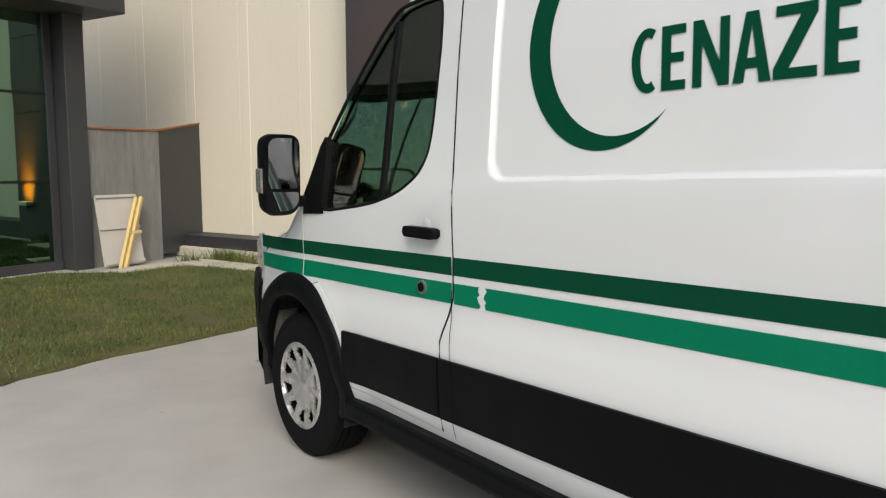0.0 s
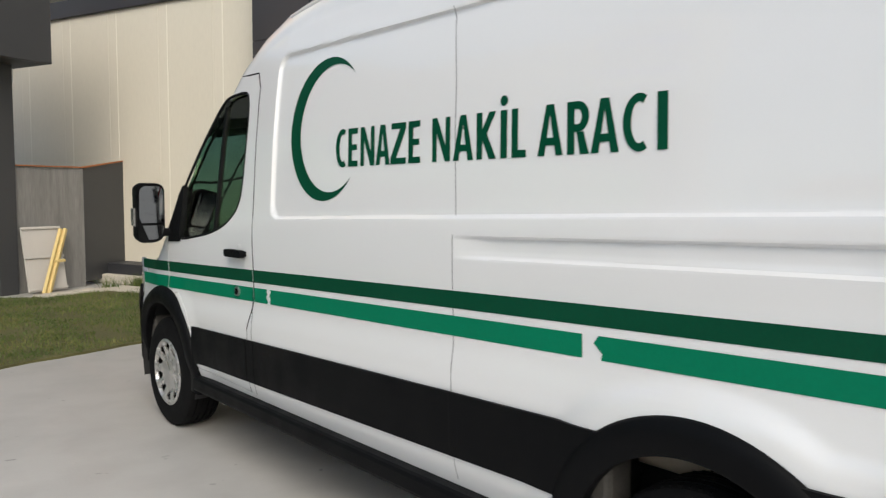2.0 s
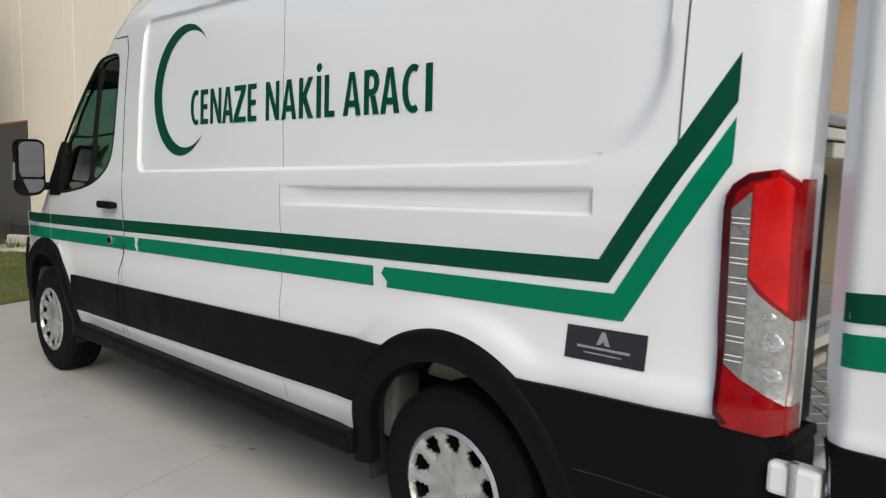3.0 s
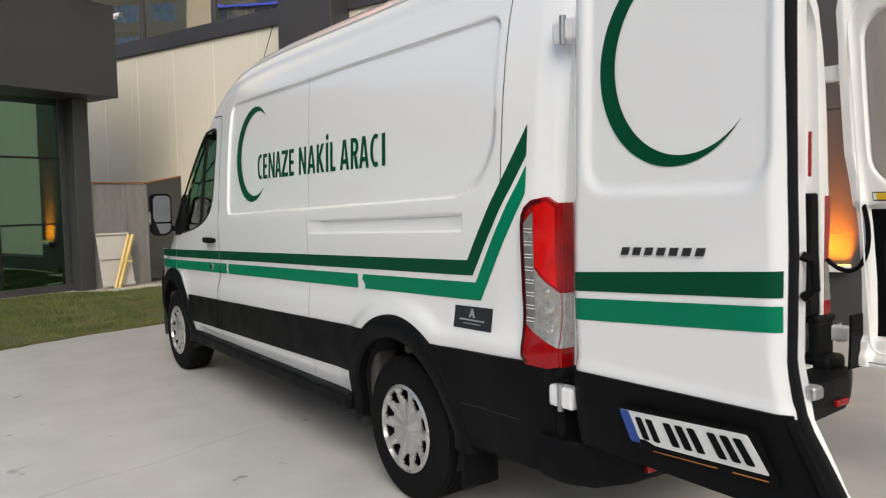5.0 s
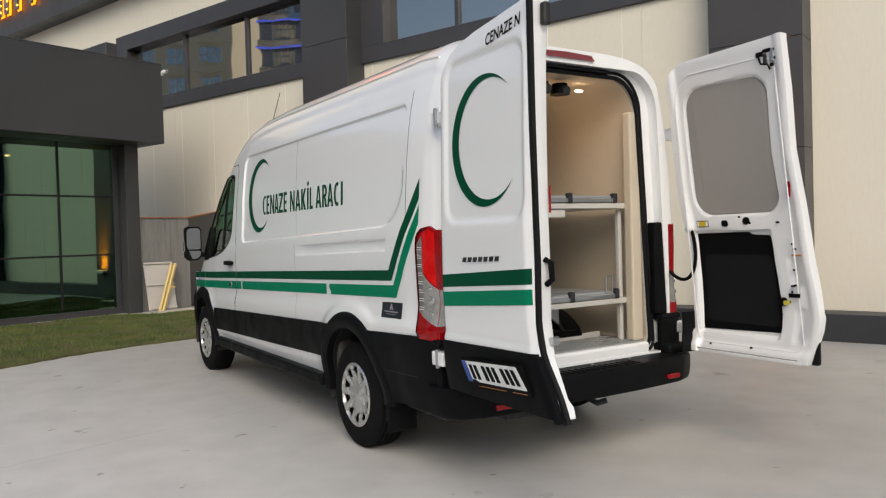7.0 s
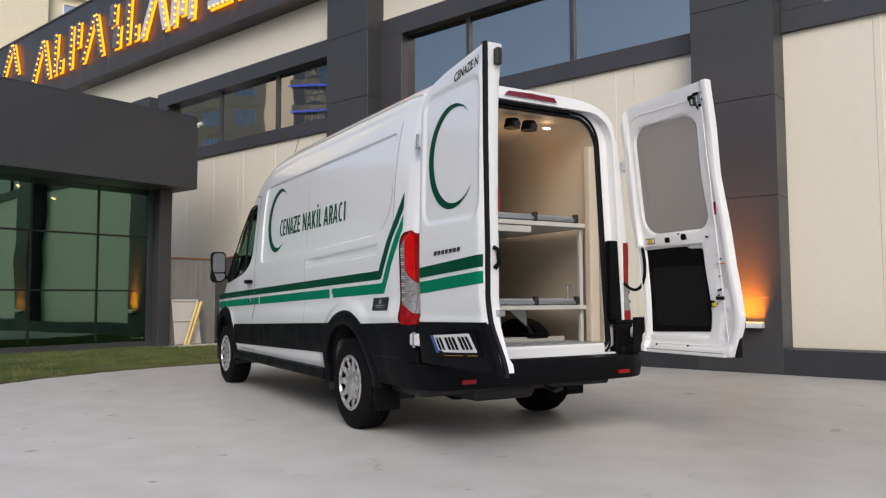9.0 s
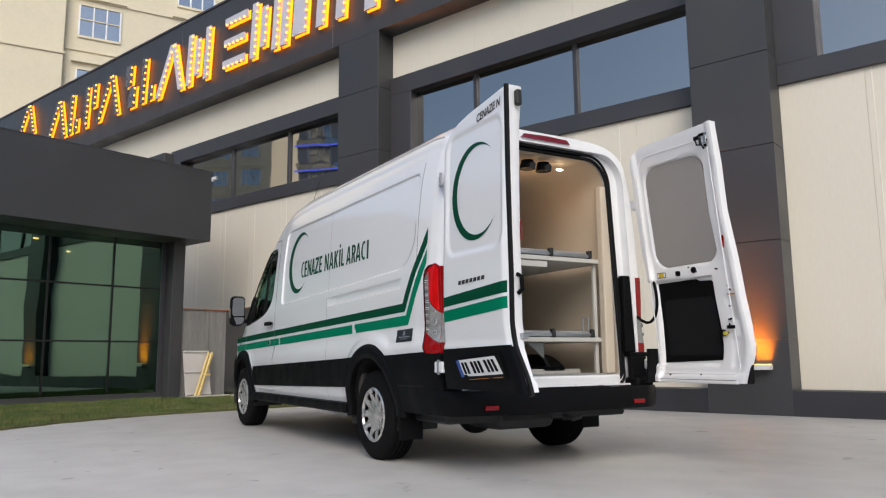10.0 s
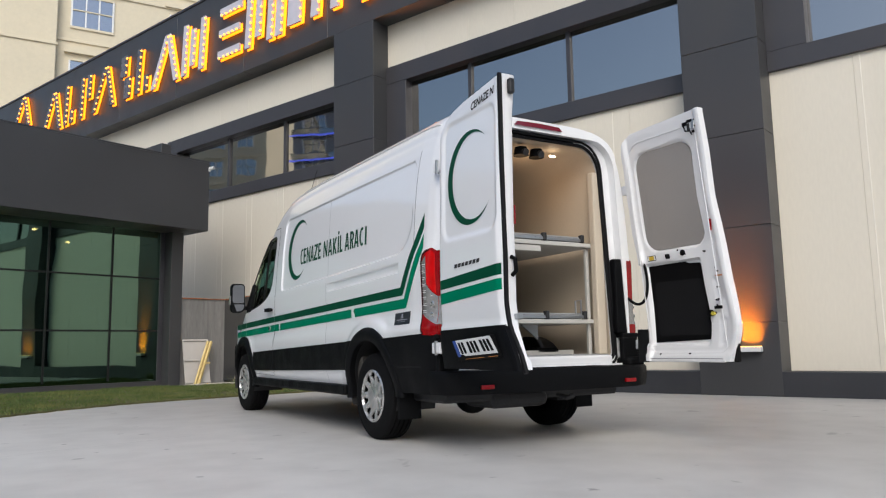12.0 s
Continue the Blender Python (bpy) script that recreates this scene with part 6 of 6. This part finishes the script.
def washer(d, u, z, watts, half):
    w = thing("wall_washer", "small box lamp throwing amber light up the wall", "wall lamp", "amber wall lamps")
    w.matrix_world = HALL @ Matrix.Translation((d, u, z))
    part("housing", box((-0.13, -half, -0.10), (-0.004, half, -0.03), 0.006), M_LAMPWHITE, w, "pale metal housing")
    part("lens", box((-0.12, 0.01 - half, -0.03), (-0.01, half - 0.01, -0.022), 0.002), M_AMBER, w, "glowing amber lens")
    part("bracket", box((-0.06, -0.03, -0.14), (0.0, 0.03, -0.10), 0.004), M_DARKMETAL, w)
    li = new("wall_washer_light", bpy.data.lights.new("wall_washer_light", "AREA"))
    li.data.shape, li.data.size, li.data.size_y = "RECTANGLE", 2 * half - 0.02, 0.09
    li.data.spread = radians(52)
    li.data.energy, li.data.color = watts, (1.0, 0.23, 0.004)
    li.matrix_world = look(at_hall(d - 0.062, u, z - 0.016), at_hall(d + 0.09, u, z + 1.0))


washer(D0, -0.61, 0.70, 50, 0.34)
washer(D0, 6.85, 0.74, 85, 0.15)

# ---- sign on the fascia: plain slanted shapes with bulbs ----
M_SIGNFACE = surface("white_sign_face", (0.56, 0.54, 0.60), 0.4)
# darker copy of the sign face, its shade put into the colour
M_SIGNSHADE = surface("shaded_sign_face", (0.20, 0.18, 0.18), 0.3, metal=0.5)
M_SIGNGLOW = glowing("amber_sign_rim", (1.0, 0.24, 0.006), 2.4)
M_BULB = glowing("amber_bulb", (1.0, 0.42, 0.06), 2.3)
random.seed(21)


bm = bmesh.new()
bmesh.ops.create_icosphere(bm, subdivisions=1, radius=0.036)
BULB = bpy.data.meshes.new("bulb")
bm.to_mesh(BULB)
bm.free()
BULB.materials.append(M_BULB)


def stroke_mesh(u0, z0, u1, z1, w, d0, d1):
    """A straight slab from (u0, z0) to (u1, z1) along the fascia, w wide."""
    t_ = Vector((u1 - u0, z1 - z0)).normalized() * w / 2
    n_ = Vector((-t_.y, t_.x))
    if abs(z1 - z0) > abs(u1 - u0) * 0.4:
        n_ = Vector((w / 2, 0))
    bm = bmesh.new()
    prism(bm, [(u0 + n_.x, z0 + n_.y), (u1 + n_.x, z1 + n_.y), (u1 - n_.x, z1 - n_.y), (u0 - n_.x, z0 - n_.y)], lambda p, q: (d0, p, q), lambda p, q: (d1, p, q))
    return bm


def sign_block(u, width, z0, z1, strokes, face):
    """One block of the sign: strokes in a unit cell that runs from u towards smaller u and leans with its height."""
    s = thing("sign_block", "pale slanted sign shapes edged with amber bulbs on the fascia", "sign", "blocks of the lit sign")
    s.matrix_world = HALL
    H_ = z1 - z0
    for a0, b0, a1, b1, w in strokes:
        ua, ub = u - width * a0 - 0.10 * b0, u - width * a1 - 0.10 * b1
        za, zb = z0 + H_ * b0, z0 + H_ * b1
        part("face", stroke_mesh(ua, za, ub, zb, w, D0 - 0.15, D0 - 0.10), face, s, "pale sign face")
        part("rim", stroke_mesh(ua - 0.03, za - 0.03, ub - 0.03, zb - 0.03, w + 0.03, D0 - 0.07, D0 - 0.05), M_SIGNGLOW, s, "amber light behind the face")
        n_ = max(2, int(math.hypot(ub - ua, zb - za) / 0.17))
        for i in range(n_):
            t_ = (i + 0.5) / n_
            o = new("bulb", BULB)
            o.parent = s
            o.location = (D0 - 0.16, ua + (ub - ua) * t_ - (w * 0.5 + 0.015 if abs(zb - za) > abs(ub - ua) * 0.4 else 0), za + (zb - za) * t_ - (0 if abs(zb - za) > abs(ub - ua) * 0.4 else w * 0.45))


Z0, Z1 = 8.17, 9.50
CHEVRON = ((0.06, 0, 0.52, 1, 0.20), (0.94, 0, 0.56, 1, 0.20))
FOOTED = ((0.20, 0, 0.20, 1, 0.21), (0.72, 0, 0.72, 0.34, 0.22))
FLAG = ((0.18, 0, 0.18, 1, 0.20), (0.66, 0.42, 0.66, 1, 0.24))
STEPS = ((0.34, 0.52, 0.34, 1, 0.34), (0.66, 0, 0.66, 0.48, 0.34))
POSTS = ((0.10, 0, 0.10, 1, 0.20), (0.46, 0.14, 0.46, 0.86, 0.20), (0.88, 0, 0.88, 1, 0.20))
COMB = ((0.06, 0.10, 0.96, 0.10, 0.20), (0.06, 0.50, 0.90, 0.50, 0.18), (0.06, 0.90, 0.96, 0.90, 0.20))
DRUM = ((0.12, 0, 0.12, 1, 0.24), (0.66, 0.08, 0.66, 0.92, 0.46))
CUP = ((0.14, 0.06, 0.14, 1, 0.26), (0.84, 0.06, 0.84, 1, 0.26))
# left blocks wear the shaded copy of the face
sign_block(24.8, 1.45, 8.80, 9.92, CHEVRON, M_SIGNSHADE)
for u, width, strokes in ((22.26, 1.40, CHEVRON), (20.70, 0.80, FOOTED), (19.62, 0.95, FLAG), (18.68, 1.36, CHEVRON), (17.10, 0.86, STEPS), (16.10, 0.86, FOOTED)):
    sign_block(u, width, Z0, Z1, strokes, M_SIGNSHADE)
for u, width, strokes in ((15.15, 1.34, CHEVRON), (13.62, 1.06, POSTS), (11.98, 1.02, COMB), (10.78, 1.10, POSTS), (9.60, 1.04, DRUM), (8.32, 0.94, CUP), (7.22, 0.96, STEPS), (6.02, 1.02, FLAG)):
    sign_block(u, width, Z0 - 0.08, Z1, strokes, M_SIGNFACE)

# camera on the canopy corner and white tube lamp under it
cctv = thing("security_camera", "small white security camera on the canopy", "camera")
cctv.matrix_world = HALL @ Matrix.Translation((3.93, 10.19, 4.76))
part("body", box((-0.035, -0.16, -0.03), (0.035, 0.0, 0.03), 0.012, None, 2), M_PLATEWHITE, cctv)
part("lens", cyl((0, -0.165, 0), (0, -0.15, 0), 0.02, None, 12), M_CHAR, cctv)
part("bracket", box((-0.02, -0.02, -0.06), (0.02, 0.02, 0.02), 0.004), M_PLATEWHITE, cctv)
tl = thing("tube_lamp", "short white tube fitting at the post's head", "lamp")
part("tube", cyl(at_hall(3.722, 10.84, 3.10), at_hall(3.722, 10.84, 3.31), 0.022, None, 10), M_PLATEWHITE, tl)

# ---- apartment block behind the hall ----
M_STUCCO = surface("cream_stucco", (0.66, 0.585, 0.44), 0.85, spread=0.06, scale=0.3, fine=4)
M_APTGLASS = coated_glass("apartment_glass", (0.62, 0.66, 0.72), 0.6)


def apartment(name, x0, x1, y, depth, top, floors, label, cols, wall_mat, w=2.7, h=2.2, lit=None, flip=1):
    a = thing(name, label, "apartment building")
    part("wall", box((x0, min(y, y + flip * depth), 0), (x1, max(y, y + flip * depth), top), 0.05), wall_mat, a)
    part("cornice", box((x0 - 0.4, min(y - flip * 0.4, y + flip * depth), top), (x1 + 0.4, max(y - flip * 0.4, y + flip * depth), top + 0.5), 0.05), wall_mat, a)
    for z in floors:
        part("string_course", box((x0 - 0.1, min(y - flip * 0.12, y), z - 1.25), (x1 + 0.1, max(y - flip * 0.12, y), z - 1.05), 0.02), wall_mat, a)
        for c in cols:
            win = new("window")
            win.parent = a
            for xx0, xx1, z0, z1 in ((c - 0.12, c + w + 0.12, z - 0.18, z), (c - 0.12, c + w + 0.12, z + h, z + h + 0.14), (c - 0.12, c, z, z + h), (c + w, c + w + 0.12, z, z + h), (c + w / 3 - 0.05, c + w / 3 + 0.05, z, z + h), (c + 2 * w / 3 - 0.05, c + 2 * w / 3 + 0.05, z, z + h), (c, c + w, z + h * 0.52, z + h * 0.52 + 0.08)):
                part("frame", box((xx0, min(y - flip * 0.12, y), z0), (xx1, max(y - flip * 0.12, y), z1)), M_PLATEWHITE if z1 - z0 > 0.2 and xx1 - xx0 < 0.2 else wall_mat, win)
            part("pane", box((c, min(y - flip * 0.03, y), z), (c + w, max(y - flip * 0.03, y), z + h)), M_APTGLASS, win)
            bm = bmesh.new()
            prism(bm, [(c - 0.45, z + h + 0.55), (c + w + 0.45, z + h + 0.55), (c + w + 0.45, z + h + 0.70), (c + w / 2, z + h + 1.25), (c - 0.45, z + h + 0.70)], lambda p, q: (p, y - flip * 0.30, q), lambda p, q: (p, y, q))
            part("pediment", bm, wall_mat, win, "stuccoed triangular pediment")
        if lit:
            part("light_strip", box((x0 - 0.2, min(y - flip * 1.0, y - flip * 0.8), z - 1.0), (x1 + 0.2, max(y - flip * 1.0, y - flip * 0.8), z - 0.86)), lit, a, "blue light strip")
            part("balcony", box((x0, min(y - flip * 0.85, y), z - 1.05), (x1, max(y - flip * 0.85, y), z - 0.1), 0.03), M_APTGLASS, a)
    return a


apartment("apartment_building", -1.05, 40, 54.3, 16, 44, (9.8, 14.9, 20.0, 25.1, 29.2, 33.3, 37.4), "cream stuccoed apartment building with white windows", (-0.05, 7.0, 14.1, 21.2), M_STUCCO, 2.75, 2.4)
apartment("apartment_wing", -14, -1.05, 53.6, 14, 44, (16.2, 24.4), "cream stuccoed wing beside the apartment building", (-11,), M_STUCCO)


# ---- across the yard, behind the camera ----
M_BLUEGLOW = glowing("blue_strip_light", (0.10, 0.14, 0.9), 1.2)
M_TOWER = surface("grey_tower_render", (0.30, 0.31, 0.33), 0.6)
tower = apartment("tower_block", -5, 5, 0, 10, 34, (6, 9, 12, 15, 18, 21, 24, 27, 30), "grey tower block with blue-lit balconies across the yard", (-4, 1), M_TOWER, lit=M_BLUEGLOW)
tower.matrix_world = HALL @ Matrix.Translation((-42, 61, 0)) @ Matrix.Rotation(radians(60), 4, "Z")
flats = apartment("apartment_building", -14, 14, 0, 14, 40, (6, 10.2, 14.4, 18.6, 22.8, 27, 31.2, 35.4), "beige stuccoed apartment building across the yard", (-12, -7, -2, 3, 8), M_STUCCO)
flats.matrix_world = HALL @ Matrix.Translation((-44, 98, 0)) @ Matrix.Rotation(radians(60), 4, "Z")
for x, y, turn, half, top in ((-52, 4, -83, 11, 15.5), (-50, -24, -68, 9, 12.5), (-40, -50, -40, 12, 17.0)):
    blk = apartment("apartment_building", -half, half, 0, 10, top, [1.2 + 3.1 * i for i in range(int(top / 3.1))], "pale rendered apartment building across the yard", [-half + 1.5 + 5.2 * i for i in range(int(half * 2 / 5.2))], M_STUCCO, 2.0, 1.5, None, -1)
    blk.matrix_world = pose(x, y, 0, 0, 0, turn)
M_ROOFTILE = surface("brown_roof_tiles", (0.16, 0.075, 0.05), 0.85, spread=0.2, scale=3)
M_RENDERWALL = surface("beige_house_render", (0.36, 0.30, 0.23), 0.85, spread=0.1, scale=1)


def house(x, y, turn, w, d_, h):
    g = thing("house", "low beige house with a brown hipped roof across the yard", "house", "houses across the yard")
    part("wall", box((-w / 2, -d_ / 2, 0), (w / 2, d_ / 2, h), 0.03), M_RENDERWALL, g)
    bm = bmesh.new()
    base = [bm.verts.new(v) for v in ((-w / 2 - 0.5, -d_ / 2 - 0.5, h), (w / 2 + 0.5, -d_ / 2 - 0.5, h), (w / 2 + 0.5, d_ / 2 + 0.5, h), (-w / 2 - 0.5, d_ / 2 + 0.5, h))]
    r0, r1 = bm.verts.new((-w / 4, 0, h + 2.2)), bm.verts.new((w / 4, 0, h + 2.2))
    for q in ((base[0], base[1], r1, r0), (base[1], base[2], r1), (base[2], base[3], r0, r1), (base[3], base[0], r0), tuple(base[::-1])):
        bm.faces.new(q)
    part("roof", bm, M_ROOFTILE, g, "brown tiled roof")
    for k in range(3):
        wn_ = part("window", box((-w / 2 + 1.2 + k * w / 3.2, d_ / 2 - 0.02, 1.0), (-w / 2 + 2.4 + k * w / 3.2, d_ / 2 + 0.04, 2.3), 0.02), M_APTGLASS, g)
    g.matrix_world = pose(x, y, 0, 0, 0, turn)


house(-34, -14, -70, 14, 9, 4.2)
house(-30, -34, -45, 16, 10, 5.0)
house(-6, -46, -5, 18, 10, 4.6)
house(-36, 10, -95, 14, 9, 4.4)
M_LEAF = surface("dark_foliage", (0.035, 0.05, 0.018), 0.9, spread=0.35, scale=2)
M_BARK = surface("bark", (0.08, 0.06, 0.045), 0.9, spread=0.2)


def tree(x, y, h, seed):
    rnd = random.Random(seed)
    t = thing("tree", "dark leafy tree across the yard", "tree", "trees across the yard")
    bm = bmesh.new()
    add_cyl(bm, (x, y, 0), (x, y, h * 0.5), 0.22, 0.12, 10)
    for _ in range(6):
        a = rnd.uniform(0, math.tau)
        add_cyl(bm, (x, y, h * rnd.uniform(0.3, 0.5)), (x + math.cos(a) * h * 0.22, y + math.sin(a) * h * 0.22, h * rnd.uniform(0.6, 0.85)), 0.08, 0.02, 6)
    part("trunk", bm, M_BARK, t)
    vs, fs = [], []
    for _ in range(2600):
        a, e, r = rnd.uniform(0, math.tau), rnd.uniform(-1, 1), rnd.random() ** 0.4 * h * 0.32
        lump = 1 + 0.35 * math.sin(3 * a + seed) * math.cos(4 * e)
        p = Vector((x + math.cos(a) * math.sqrt(1 - e * e) * r * lump, y + math.sin(a) * math.sqrt(1 - e * e) * r * lump, h * 0.66 + e * r * 1.05))
        q1 = Vector((rnd.gauss(0, 1), rnd.gauss(0, 1), rnd.gauss(0, 1))).normalized() * 0.16
        q2 = q1.orthogonal().normalized() * 0.12
        k = len(vs)
        vs += [tuple(p - q1), tuple(p + q2), tuple(p + q1), tuple(p - q2)]
        fs.append((k, k + 1, k + 2, k + 3))
    me = bpy.data.meshes.new("crown")
    me.from_pydata(vs, [], fs)
    me.materials.append(M_LEAF)
    o = new("crown", me)
    o.parent = t
    tagged(o, kind="stuff")


for i, (x, y, h) in enumerate(((-26, -6, 6.5), (-24, -24, 7.5), (-17, -36, 6.0), (4, -38, 7.0), (-28, 2, 5.5), (14, -34, 6.5), (-20, -30, 6.0))):
    tree(x, y, h, i + 3)
